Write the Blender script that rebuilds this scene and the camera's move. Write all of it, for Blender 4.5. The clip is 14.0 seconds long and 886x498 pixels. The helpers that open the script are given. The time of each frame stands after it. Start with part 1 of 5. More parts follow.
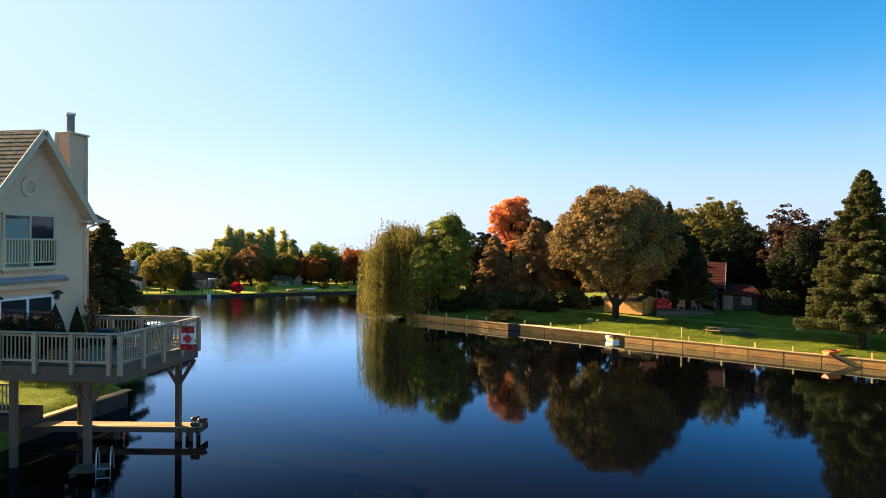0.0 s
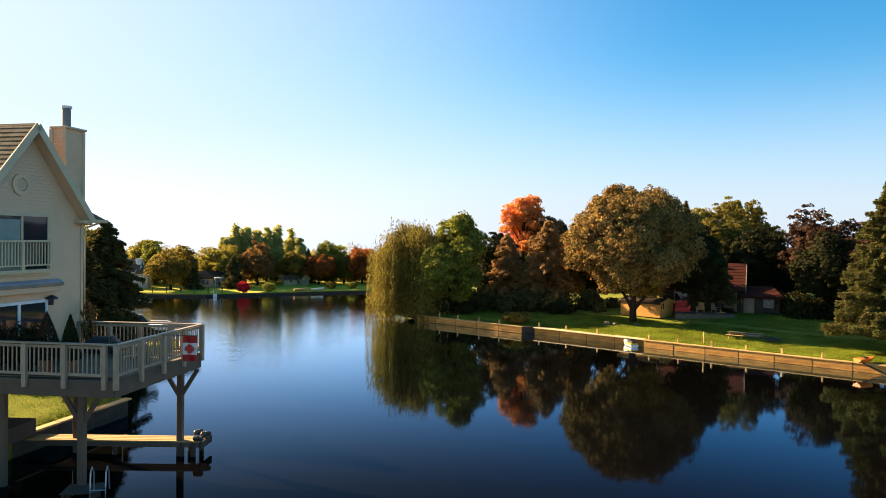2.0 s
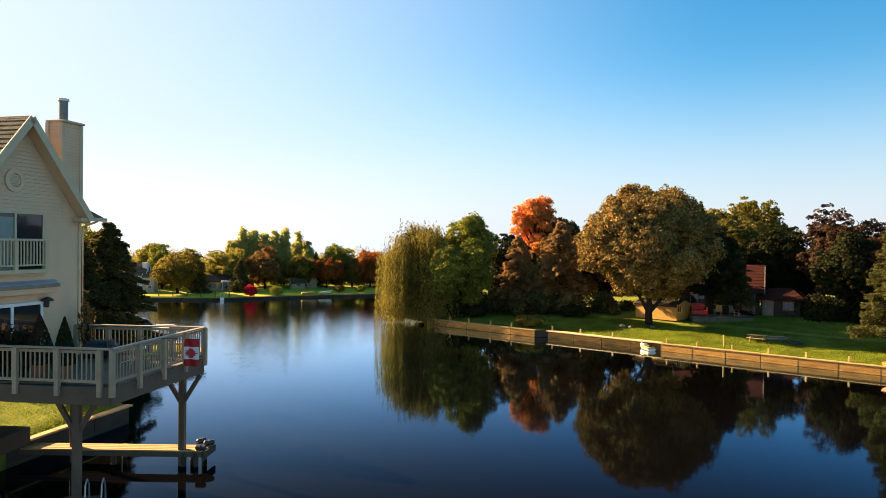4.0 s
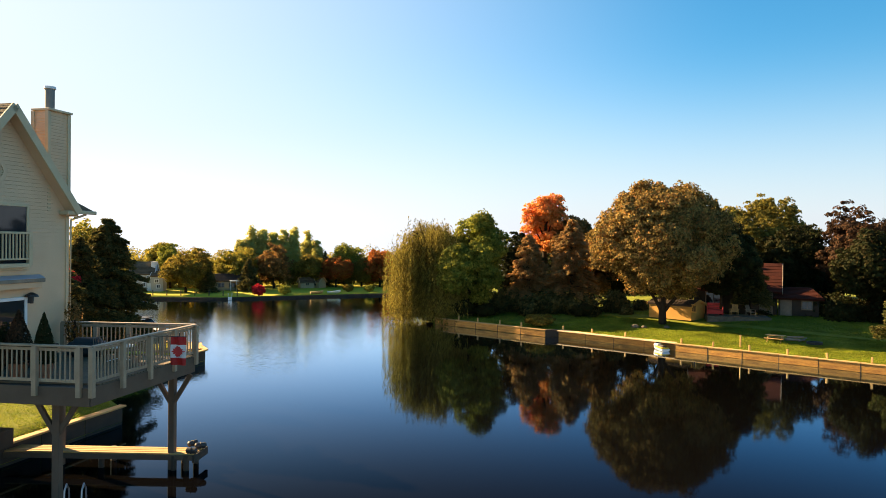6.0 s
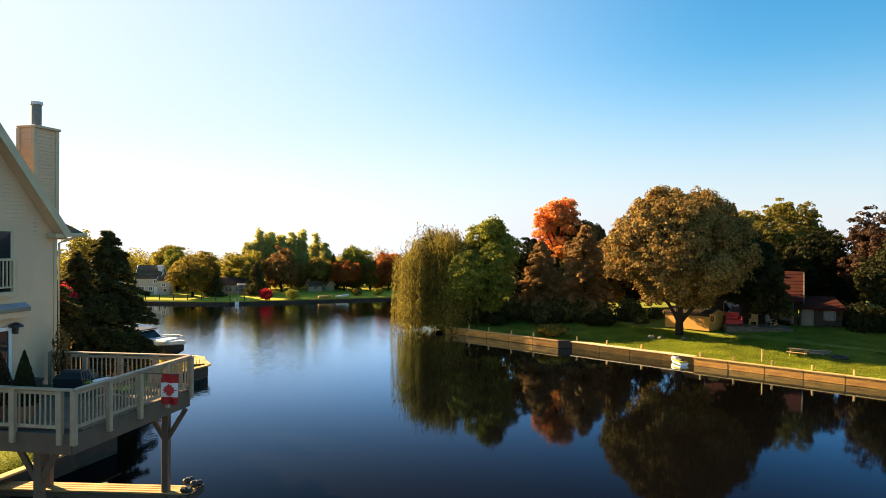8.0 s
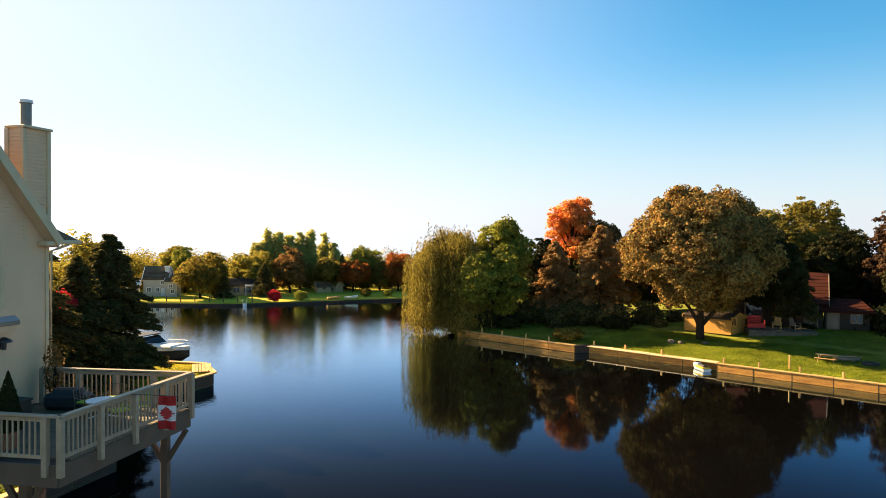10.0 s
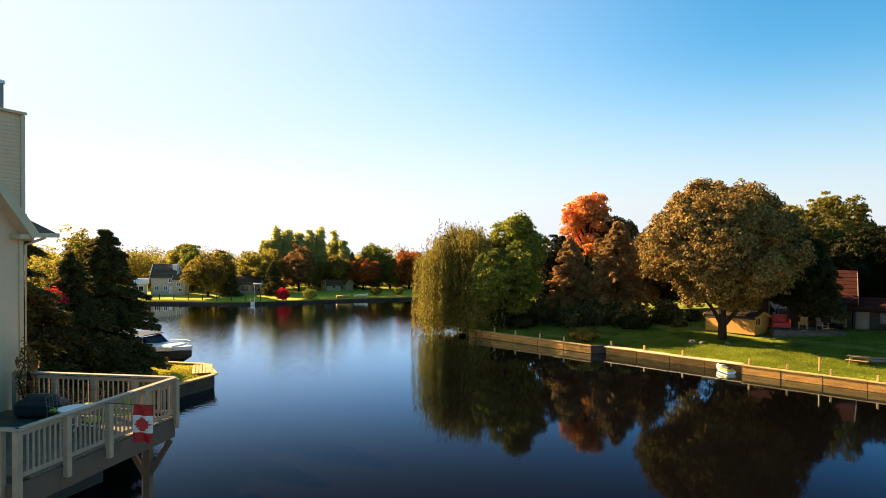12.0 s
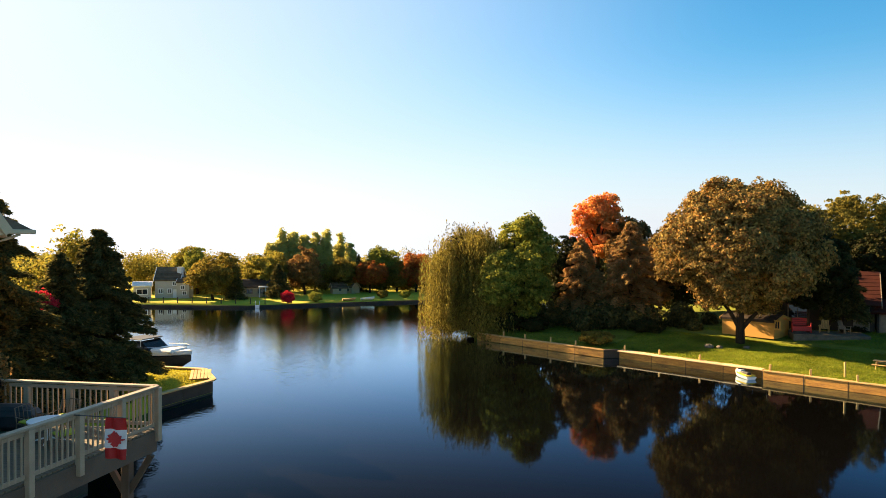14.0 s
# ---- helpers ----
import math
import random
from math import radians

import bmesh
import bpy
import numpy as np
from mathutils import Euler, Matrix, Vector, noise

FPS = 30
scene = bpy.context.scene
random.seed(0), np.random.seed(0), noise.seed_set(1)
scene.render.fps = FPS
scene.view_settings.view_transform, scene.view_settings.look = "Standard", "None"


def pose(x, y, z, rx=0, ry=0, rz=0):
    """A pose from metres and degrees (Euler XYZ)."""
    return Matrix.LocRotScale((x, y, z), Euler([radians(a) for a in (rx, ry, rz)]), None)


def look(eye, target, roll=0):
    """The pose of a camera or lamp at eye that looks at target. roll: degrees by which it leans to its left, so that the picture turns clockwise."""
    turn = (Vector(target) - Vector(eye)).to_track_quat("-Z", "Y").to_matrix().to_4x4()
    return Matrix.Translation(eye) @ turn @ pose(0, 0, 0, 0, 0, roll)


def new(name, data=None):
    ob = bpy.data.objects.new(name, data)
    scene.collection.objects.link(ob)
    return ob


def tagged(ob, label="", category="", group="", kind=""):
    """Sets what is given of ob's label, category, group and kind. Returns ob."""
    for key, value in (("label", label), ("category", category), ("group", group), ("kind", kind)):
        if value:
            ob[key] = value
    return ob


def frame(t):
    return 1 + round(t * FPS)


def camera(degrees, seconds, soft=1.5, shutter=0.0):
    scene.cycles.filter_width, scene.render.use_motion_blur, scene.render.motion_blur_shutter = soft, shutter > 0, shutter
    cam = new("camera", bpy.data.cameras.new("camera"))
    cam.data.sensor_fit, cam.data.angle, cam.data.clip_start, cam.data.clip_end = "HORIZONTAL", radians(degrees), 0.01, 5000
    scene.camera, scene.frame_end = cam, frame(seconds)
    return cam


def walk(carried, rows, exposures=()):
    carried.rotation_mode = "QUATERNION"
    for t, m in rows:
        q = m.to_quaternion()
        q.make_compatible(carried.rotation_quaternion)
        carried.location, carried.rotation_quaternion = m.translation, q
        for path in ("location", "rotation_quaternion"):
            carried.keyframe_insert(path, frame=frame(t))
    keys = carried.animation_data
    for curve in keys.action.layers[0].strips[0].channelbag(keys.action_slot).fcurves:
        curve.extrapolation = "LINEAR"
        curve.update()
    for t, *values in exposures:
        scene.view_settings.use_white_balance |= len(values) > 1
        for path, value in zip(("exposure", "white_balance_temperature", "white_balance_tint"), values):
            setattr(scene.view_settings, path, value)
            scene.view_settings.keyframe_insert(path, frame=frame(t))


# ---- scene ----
cam = camera(66.0, 14.0, soft=0.7)
PATH = [
    (0, (0.35, 0.195, 7.407), (0.274, 2.193, 7.384), 0.6),
    (0.5, (0.257, 0.567, 7.426), (0.177, 2.565, 7.401), 0.6),
    (1, (0.14, 0.962, 7.476), (0.056, 2.96, 7.451), 0.7),
    (1.5, (-0.04, 1.382, 7.526), (-0.128, 3.38, 7.498), 0.8),
    (2, (-0.197, 1.847, 7.567), (-0.291, 3.844, 7.538), 0.8),
    (2.5, (-0.364, 2.2, 7.596), (-0.463, 4.197, 7.568), 0.8),
    (3, (-0.563, 2.499, 7.566), (-0.666, 4.496, 7.542), 0.8),
    (5.5, (-0.311, 3.913, 7.114), (-0.454, 5.908, 7.099), 0.5),
    (6, (-0.246, 4.206, 7.137), (-0.398, 6.2, 7.121), 0.6),
    (6.5, (-0.22, 4.55, 7.199), (-0.38, 6.543, 7.181), 0.6),
    (7, (-0.255, 4.95, 7.421), (-0.421, 6.943, 7.4), 0.6),
    (7.5, (-0.324, 5.29, 7.747), (-0.496, 7.283, 7.724), 0.7),
    (8, (-0.424, 5.637, 7.978), (-0.603, 7.629, 7.953), 0.6),
    (10.5, (-0.939, 7.513, 8.232), (-1.15, 9.502, 8.2), 0.5),
    (11, (-0.979, 7.924, 8.161), (-1.199, 9.911, 8.128), 0.5),
    (11.5, (-1.013, 8.368, 8.103), (-1.24, 10.355, 8.069), 0.4),
    (12, (-0.97, 8.89, 8.058), (-1.208, 10.876, 8.023), 0.4),
    (12.5, (-0.969, 9.387, 7.991), (-1.217, 11.372, 7.958), 0.5),
    (13, (-1.021, 9.787, 7.936), (-1.276, 11.77, 7.905), 0.5),
    (13.5, (-1.061, 10.085, 7.905), (-1.32, 12.068, 7.877), 0.4),
    (14, (-1.105, 10.355, 7.87), (-1.366, 12.338, 7.845), 0.3),
]
EXPOSURES = [(0, 1.95, 6250, 10), (1, 2.0, 6600, 10), (3, 2.0, 7200, 10), (7, 2.05, 7600, 10), (14, 2.05, 7600, 10)]
walk(cam, [(t, look(eye, target, roll)) for t, eye, target, roll in PATH], EXPOSURES)

# ---- light ----
SUN_AZ, SUN_EL = 63.0, 25.0      # degrees to the left of +y, and above the horizon
world = bpy.data.worlds.new("sky")
scene.world = world
world.use_nodes = True
wn, wl = world.node_tree.nodes, world.node_tree.links
sky = wn.new("ShaderNodeTexSky")
sky.sky_type, sky.sun_disc = "NISHITA", False
sky.sun_elevation, sky.sun_rotation = radians(SUN_EL), radians(-SUN_AZ)
sky.altitude, sky.air_density, sky.dust_density, sky.ozone_density = 80, 1.0, 1.1, 5.4
tint = wn.new("ShaderNodeHueSaturation")
tint.inputs["Hue"].default_value, tint.inputs["Saturation"].default_value, tint.inputs["Value"].default_value = 0.488, 1.27, 0.88
wl.new(sky.outputs["Color"], tint.inputs["Color"])
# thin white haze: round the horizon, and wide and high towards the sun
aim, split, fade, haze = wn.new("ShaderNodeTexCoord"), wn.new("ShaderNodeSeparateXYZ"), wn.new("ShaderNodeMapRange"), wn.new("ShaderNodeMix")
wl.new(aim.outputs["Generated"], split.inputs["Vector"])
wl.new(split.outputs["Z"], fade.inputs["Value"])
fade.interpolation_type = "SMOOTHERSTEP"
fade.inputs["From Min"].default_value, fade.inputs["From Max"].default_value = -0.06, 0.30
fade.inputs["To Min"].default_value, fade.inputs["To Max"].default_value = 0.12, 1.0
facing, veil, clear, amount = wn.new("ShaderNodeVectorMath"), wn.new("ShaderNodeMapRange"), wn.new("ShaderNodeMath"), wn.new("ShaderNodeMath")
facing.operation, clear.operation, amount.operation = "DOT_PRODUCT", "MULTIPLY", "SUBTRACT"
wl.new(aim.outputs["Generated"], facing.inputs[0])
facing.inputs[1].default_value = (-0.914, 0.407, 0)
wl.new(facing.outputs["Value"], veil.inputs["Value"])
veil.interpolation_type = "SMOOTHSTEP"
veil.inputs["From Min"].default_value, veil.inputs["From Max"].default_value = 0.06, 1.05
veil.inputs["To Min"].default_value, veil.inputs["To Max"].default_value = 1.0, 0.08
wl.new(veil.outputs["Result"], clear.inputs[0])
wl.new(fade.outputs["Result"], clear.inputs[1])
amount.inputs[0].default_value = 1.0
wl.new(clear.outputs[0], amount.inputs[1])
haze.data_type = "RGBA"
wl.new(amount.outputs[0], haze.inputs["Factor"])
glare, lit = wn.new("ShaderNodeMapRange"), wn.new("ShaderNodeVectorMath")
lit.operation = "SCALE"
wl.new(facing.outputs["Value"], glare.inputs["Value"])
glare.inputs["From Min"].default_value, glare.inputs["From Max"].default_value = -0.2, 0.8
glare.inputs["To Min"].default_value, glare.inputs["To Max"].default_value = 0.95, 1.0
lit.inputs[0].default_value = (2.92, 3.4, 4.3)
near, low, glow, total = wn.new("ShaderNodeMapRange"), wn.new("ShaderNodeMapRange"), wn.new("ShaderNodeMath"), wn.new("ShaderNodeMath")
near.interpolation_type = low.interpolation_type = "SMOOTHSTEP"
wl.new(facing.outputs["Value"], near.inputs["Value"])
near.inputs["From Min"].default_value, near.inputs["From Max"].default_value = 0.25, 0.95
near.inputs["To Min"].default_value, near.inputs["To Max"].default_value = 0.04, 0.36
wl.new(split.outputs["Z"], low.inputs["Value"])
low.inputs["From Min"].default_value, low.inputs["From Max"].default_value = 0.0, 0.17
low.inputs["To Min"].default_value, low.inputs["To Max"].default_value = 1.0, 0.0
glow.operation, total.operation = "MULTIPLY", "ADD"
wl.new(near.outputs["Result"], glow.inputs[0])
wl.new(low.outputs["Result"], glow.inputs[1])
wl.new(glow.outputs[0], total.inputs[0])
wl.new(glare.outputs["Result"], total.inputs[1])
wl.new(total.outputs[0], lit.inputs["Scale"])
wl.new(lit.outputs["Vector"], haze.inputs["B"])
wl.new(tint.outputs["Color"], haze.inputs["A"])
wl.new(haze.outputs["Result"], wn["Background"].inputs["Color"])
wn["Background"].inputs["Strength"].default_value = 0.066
lamp = bpy.data.lights.new("sun", "SUN")
lamp.energy, lamp.angle, lamp.color = 5.0, radians(0.6), (1.0, 0.76, 0.46)
sun = new("sun", lamp)
to_sun = Vector((-math.sin(radians(SUN_AZ)) * math.cos(radians(SUN_EL)), math.cos(radians(SUN_AZ)) * math.cos(radians(SUN_EL)), math.sin(radians(SUN_EL))))
sun.matrix_world = look(to_sun * 200, (0, 0, 0))


# ---- materials ----
def material(name, base, second=None, scale=4.0, rough=0.7, metal=0.0, bump=0.0, fine=60.0, stretch=(1, 1, 1), spec=0.5, island=0.0, obj_random=0.0):
    """A Principled surface whose colour drifts between base and second at two scales, with a fine relief."""
    m = bpy.data.materials.new(name)
    m.use_nodes = True
    n, l = m.node_tree.nodes, m.node_tree.links
    p = n["Principled BSDF"]
    p.inputs["Roughness"].default_value, p.inputs["Metallic"].default_value = rough, metal
    p.inputs["Specular IOR Level"].default_value = spec
    second = second or tuple(c * 0.75 for c in base)
    co, mp = n.new("ShaderNodeTexCoord"), n.new("ShaderNodeMapping")
    mp.inputs["Scale"].default_value = stretch
    l.new(co.outputs["Object"], mp.inputs["Vector"])
    big, small = n.new("ShaderNodeTexNoise"), n.new("ShaderNodeTexNoise")
    big.inputs["Scale"].default_value, big.inputs["Detail"].default_value = scale, 6
    small.inputs["Scale"].default_value, small.inputs["Detail"].default_value = fine, 4
    for t in (big, small):
        l.new(mp.outputs["Vector"], t.inputs["Vector"])
    mix = n.new("ShaderNodeMath")
    mix.operation = "MULTIPLY_ADD"
    l.new(small.outputs["Fac"], mix.inputs[0])
    mix.inputs[1].default_value = 0.5
    l.new(big.outputs["Fac"], mix.inputs[2])
    ramp = n.new("ShaderNodeValToRGB")
    ramp.color_ramp.elements[0].position, ramp.color_ramp.elements[1].position = 0.5, 1.0
    ramp.color_ramp.elements[0].color, ramp.color_ramp.elements[1].color = (*base, 1), (*second, 1)
    l.new(mix.outputs[0], ramp.inputs["Fac"])
    out = ramp.outputs["Color"]
    if island or obj_random:
        hsv = n.new("ShaderNodeHueSaturation")
        if island:
            src = n.new("ShaderNodeNewGeometry").outputs["Random Per Island"]
        else:
            src = n.new("ShaderNodeObjectInfo").outputs["Random"]
        rng = n.new("ShaderNodeMapRange")
        k = island or obj_random
        rng.inputs["To Min"].default_value, rng.inputs["To Max"].default_value = 1 - k, 1 + k
        l.new(src, rng.inputs["Value"])
        l.new(rng.outputs["Result"], hsv.inputs["Value"])
        l.new(out, hsv.inputs["Color"])
        out = hsv.outputs["Color"]
    l.new(out, p.inputs["Base Color"])
    if bump:
        b = n.new("ShaderNodeBump")
        b.inputs["Strength"].default_value, b.inputs["Distance"].default_value = min(1.0, bump), 0.02
        l.new(small.outputs["Fac"], b.inputs["Height"])
        l.new(b.outputs["Normal"], p.inputs["Normal"])
    return m


def foliage(name, colours, glow=0.4, rough=0.75):
    """Leaves: each island takes its colour from the list; some light passes through."""
    m = bpy.data.materials.new(name)
    m.use_nodes = True
    n, l = m.node_tree.nodes, m.node_tree.links
    p = n["Principled BSDF"]
    p.inputs["Roughness"].default_value = rough
    p.inputs["Specular IOR Level"].default_value = 0.08
    geo = n.new("ShaderNodeNewGeometry")
    ramp = n.new("ShaderNodeValToRGB")
    el = ramp.color_ramp.elements
    while len(el) < len(colours):
        el.new(0.5)
    for i, c in enumerate(colours):
        el[i].position = i / max(1, len(colours) - 1)
        el[i].color = (*c, 1)
    l.new(geo.outputs["Random Per Island"], ramp.inputs["Fac"])
    co = n.new("ShaderNodeTexCoord")
    big = n.new("ShaderNodeTexNoise")
    big.inputs["Scale"].default_value, big.inputs["Detail"].default_value = 0.45, 3
    l.new(co.outputs["Object"], big.inputs["Vector"])
    hsv, rng = n.new("ShaderNodeHueSaturation"), n.new("ShaderNodeMapRange")
    rng.inputs["From Min"].default_value, rng.inputs["From Max"].default_value = 0.3, 0.7
    rng.inputs["To Min"].default_value, rng.inputs["To Max"].default_value = 0.6, 1.35
    l.new(big.outputs["Fac"], rng.inputs["Value"])
    l.new(rng.outputs["Result"], hsv.inputs["Value"])
    l.new(ramp.outputs["Color"], hsv.inputs["Color"])
    l.new(hsv.outputs["Color"], p.inputs["Base Color"])
    tr = n.new("ShaderNodeBsdfTranslucent")
    l.new(hsv.outputs["Color"], tr.inputs["Color"])
    mx = n.new("ShaderNodeMixShader")
    mx.inputs["Fac"].default_value = glow
    l.new(p.outputs["BSDF"], mx.inputs[1])
    l.new(tr.outputs["BSDF"], mx.inputs[2])
    l.new(mx.outputs["Shader"], n["Material Output"].inputs["Surface"])
    return m


def water_material():
    """Still lake water: a dark body under a mirror that grows with the grazing angle, with breeze ripples in patches."""
    m = bpy.data.materials.new("lake_water")
    m.use_nodes = True
    n, l = m.node_tree.nodes, m.node_tree.links
    n.remove(n["Principled BSDF"])
    co = n.new("ShaderNodeTexCoord")
    rip, patch, swell = n.new("ShaderNodeTexNoise"), n.new("ShaderNodeTexNoise"), n.new("ShaderNodeTexNoise")
    rip.inputs["Scale"].default_value, rip.inputs["Detail"].default_value = 4.5, 2
    swell.inputs["Scale"].default_value, swell.inputs["Detail"].default_value = 0.5, 2
    patch.inputs["Scale"].default_value, patch.inputs["Detail"].default_value = 0.05, 2
    for t in (rip, patch, swell):
        l.new(co.outputs["Object"], t.inputs["Vector"])
    # the breeze lies on the open water, the rest is sheltered
    place, dist = n.new("ShaderNodeMapping"), n.new("ShaderNodeVectorMath")
    place.inputs["Location"].default_value = (23 / 17, -58 / 29, 0)
    place.inputs["Scale"].default_value = (1 / 17, 1 / 29, 0)
    dist.operation = "LENGTH"
    l.new(co.outputs["Object"], place.inputs["Vector"])
    l.new(place.outputs["Vector"], dist.inputs[0])
    edge = n.new("ShaderNodeMath")
    edge.operation = "MULTIPLY_ADD"
    l.new(patch.outputs["Fac"], edge.inputs[0])
    edge.inputs[1].default_value = 0.5
    l.new(dist.outputs["Value"], edge.inputs[2])
    mask = n.new("ShaderNodeMapRange")
    mask.interpolation_type = "SMOOTHSTEP"
    mask.inputs["From Min"].default_value, mask.inputs["From Max"].default_value = 0.95, 1.45
    mask.inputs["To Min"].default_value, mask.inputs["To Max"].default_value = 0.9, 0.03
    l.new(edge.outputs[0], mask.inputs["Value"])
    mul = n.new("ShaderNodeMath")
    mul.operation = "MULTIPLY"
    l.new(rip.outputs["Fac"], mul.inputs[0])
    l.new(mask.outputs["Result"], mul.inputs[1])
    add = n.new("ShaderNodeMath")
    add.operation = "MULTIPLY_ADD"
    l.new(swell.outputs["Fac"], add.inputs[0])
    add.inputs[1].default_value = 0.1
    l.new(mul.outputs[0], add.inputs[2])
    b = n.new("ShaderNodeBump")
    b.inputs["Strength"].default_value, b.inputs["Distance"].default_value = 1.0, 0.013
    l.new(add.outputs[0], b.inputs["Height"])
    fr = n.new("ShaderNodeFresnel")
    fr.inputs["IOR"].default_value = 1.4
    body, gloss, mx = n.new("ShaderNodeBsdfDiffuse"), n.new("ShaderNodeBsdfGlossy"), n.new("ShaderNodeMixShader")
    body.inputs["Color"].default_value = (0.0022, 0.0019, 0.0018, 1)
    gloss.inputs["Roughness"].default_value = 0.045
    l.new(b.outputs["Normal"], gloss.inputs["Normal"])
    steep = n.new("ShaderNodeMapRange")
    steep.inputs["From Min"].default_value, steep.inputs["From Max"].default_value = 0.115, 0.52
    steep.inputs["To Min"].default_value, steep.inputs["To Max"].default_value = 0.022, 1.0
    steep.interpolation_type = "SMOOTHSTEP"
    l.new(fr.outputs["Fac"], steep.inputs["Value"])
    l.new(steep.outputs[0], mx.inputs["Fac"])
    hue = n.new("ShaderNodeMix")
    hue.data_type = "RGBA"
    low = n.new("ShaderNodeMapRange")
    low.inputs["From Min"].default_value, low.inputs["From Max"].default_value = 0.25, 0.65
    l.new(fr.outputs["Fac"], low.inputs["Value"])
    l.new(low.outputs[0], hue.inputs["Factor"])
    hue.inputs["A"].default_value, hue.inputs["B"].default_value = (0.48, 0.73, 1.0, 1), (1.0, 1.0, 1.0, 1)
    l.new(hue.outputs["Result"], gloss.inputs["Color"])
    l.new(body.outputs["BSDF"], mx.inputs[1])
    l.new(gloss.outputs["BSDF"], mx.inputs[2])
    l.new(mx.outputs["Shader"], n["Material Output"].inputs["Surface"])
    return m


def glass_material():
    m = bpy.data.materials.new("window_glass")
    m.use_nodes = True
    p = m.node_tree.nodes["Principled BSDF"]
    p.inputs["Base Color"].default_value = (0.02, 0.025, 0.03, 1)
    p.inputs["Roughness"].default_value = 0.04
    return m


GRASS = material("grass_ground", (0.05, 0.078, 0.010), (0.19, 0.19, 0.022), scale=0.9, rough=0.95, bump=1.0, fine=11.0, spec=0.15)
blades = GRASS.node_tree.nodes["Principled BSDF"]
blades.inputs["Sheen Weight"].default_value, blades.inputs["Sheen Roughness"].default_value = 0.12, 0.5
blades.inputs["Sheen Tint"].default_value = (0.75, 0.72, 0.10, 1)
# the lawns on the west side of the lake are yellower: sunshine put into the colour
turf, turf_links = GRASS.node_tree.nodes, GRASS.node_tree.links
where, east, sun_turf = turf.new("ShaderNodeSeparateXYZ"), turf.new("ShaderNodeMapRange"), turf.new("ShaderNodeMix")
turf_links.new(turf["Texture Coordinate"].outputs["Object"], where.inputs["Vector"])
turf_links.new(where.outputs["X"], east.inputs["Value"])
east.inputs["From Min"].default_value, east.inputs["From Max"].default_value = -13.0, -4.0
east.inputs["To Min"].default_value, east.inputs["To Max"].default_value = 0.85, 0.0
sun_turf.data_type = "RGBA"
north, both = turf.new("ShaderNodeMapRange"), turf.new("ShaderNodeMath")
turf_links.new(where.outputs["Y"], north.inputs["Value"])
north.inputs["From Min"].default_value, north.inputs["From Max"].default_value = 31.0, 38.0
both.operation = "MULTIPLY"
turf_links.new(east.outputs["Result"], both.inputs[0])
turf_links.new(north.outputs["Result"], both.inputs[1])
turf_links.new(both.outputs[0], sun_turf.inputs["Factor"])
turf_links.new(turf["Color Ramp"].outputs["Color"], sun_turf.inputs["A"])
sun_turf.inputs["B"].default_value = (0.40, 0.35, 0.03, 1)
turf_links.new(sun_turf.outputs["Result"], blades.inputs["Base Color"])
WATER = water_material()
GLASS = glass_material()
SIDING = material("siding_paint", (0.72, 0.48, 0.285), (0.62, 0.41, 0.245), scale=1.2, rough=0.6, bump=0.15, fine=40)
TRIM = material("trim_paint", (0.62, 0.47, 0.28), (0.52, 0.39, 0.23), scale=2, rough=0.5, bump=0.1)
RAIL = material("rail_paint", (0.40, 0.29, 0.185), (0.28, 0.20, 0.125), scale=3, rough=0.55, bump=0.2, obj_random=0.08)
DECKWOOD = material("deck_boards", (0.17, 0.115, 0.062), (0.11, 0.075, 0.042), scale=3, rough=0.75, bump=0.4, stretch=(1, 6, 1), obj_random=0.15)
FASCIA = material("deck_fascia", (0.12, 0.078, 0.048), (0.08, 0.05, 0.03), scale=2, rough=0.7, bump=0.3)
WALLWOOD = material("seawall_wood", (0.64, 0.31, 0.06), (0.26, 0.11, 0.026), scale=1.8, rough=0.85, bump=0.7, fine=14, stretch=(0.6, 0.6, 4), obj_random=0.18)
CAPWOOD = material("cap_wood", (0.60, 0.36, 0.13), (0.42, 0.24, 0.08), scale=1.5, rough=0.8, bump=0.5, fine=20, obj_random=0.12)
GREYWOOD = material("grey_wood", (0.30, 0.23, 0.16), (0.18, 0.135, 0.09), scale=2, rough=0.85, bump=0.5, fine=30, obj_random=0.15)
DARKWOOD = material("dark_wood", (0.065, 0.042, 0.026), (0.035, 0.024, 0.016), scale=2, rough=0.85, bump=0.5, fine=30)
SHINGLE = material("roof_shingle", (0.20, 0.14, 0.085), (0.10, 0.07, 0.045), scale=2, rough=0.9, bump=0.6, fine=30, obj_random=0.35, spec=0.1)
# red shingle taken darker: tree shade is put into the colour
REDROOF = material("shaded_red_shingle", (0.082, 0.021, 0.013), (0.05, 0.015, 0.01), scale=2, rough=0.85, bump=0.5, island=0.2, spec=0.1)
METALROOF = material("awning_metal", (0.42, 0.47, 0.54), (0.34, 0.39, 0.46), scale=1, rough=0.4, metal=0.2)
BARK = material("bark", (0.05, 0.033, 0.02), (0.024, 0.017, 0.011), scale=3, spec=0.1, rough=0.95, bump=1.0, fine=12, stretch=(3, 3, 0.6))
FLUEMETAL = material("dull_flue_metal", (0.20, 0.22, 0.20), (0.13, 0.14, 0.13), rough=0.6, metal=0.3)
STEEL = material("galvanised_steel", (0.45, 0.46, 0.47), (0.35, 0.36, 0.38), rough=0.35, metal=0.9)
BLACK = material("black_paint", (0.02, 0.02, 0.022), (0.035, 0.033, 0.03), rough=0.5)
BLIND = material("green_grey_blind", (0.26, 0.30, 0.25), (0.20, 0.24, 0.20), scale=3, rough=0.8)
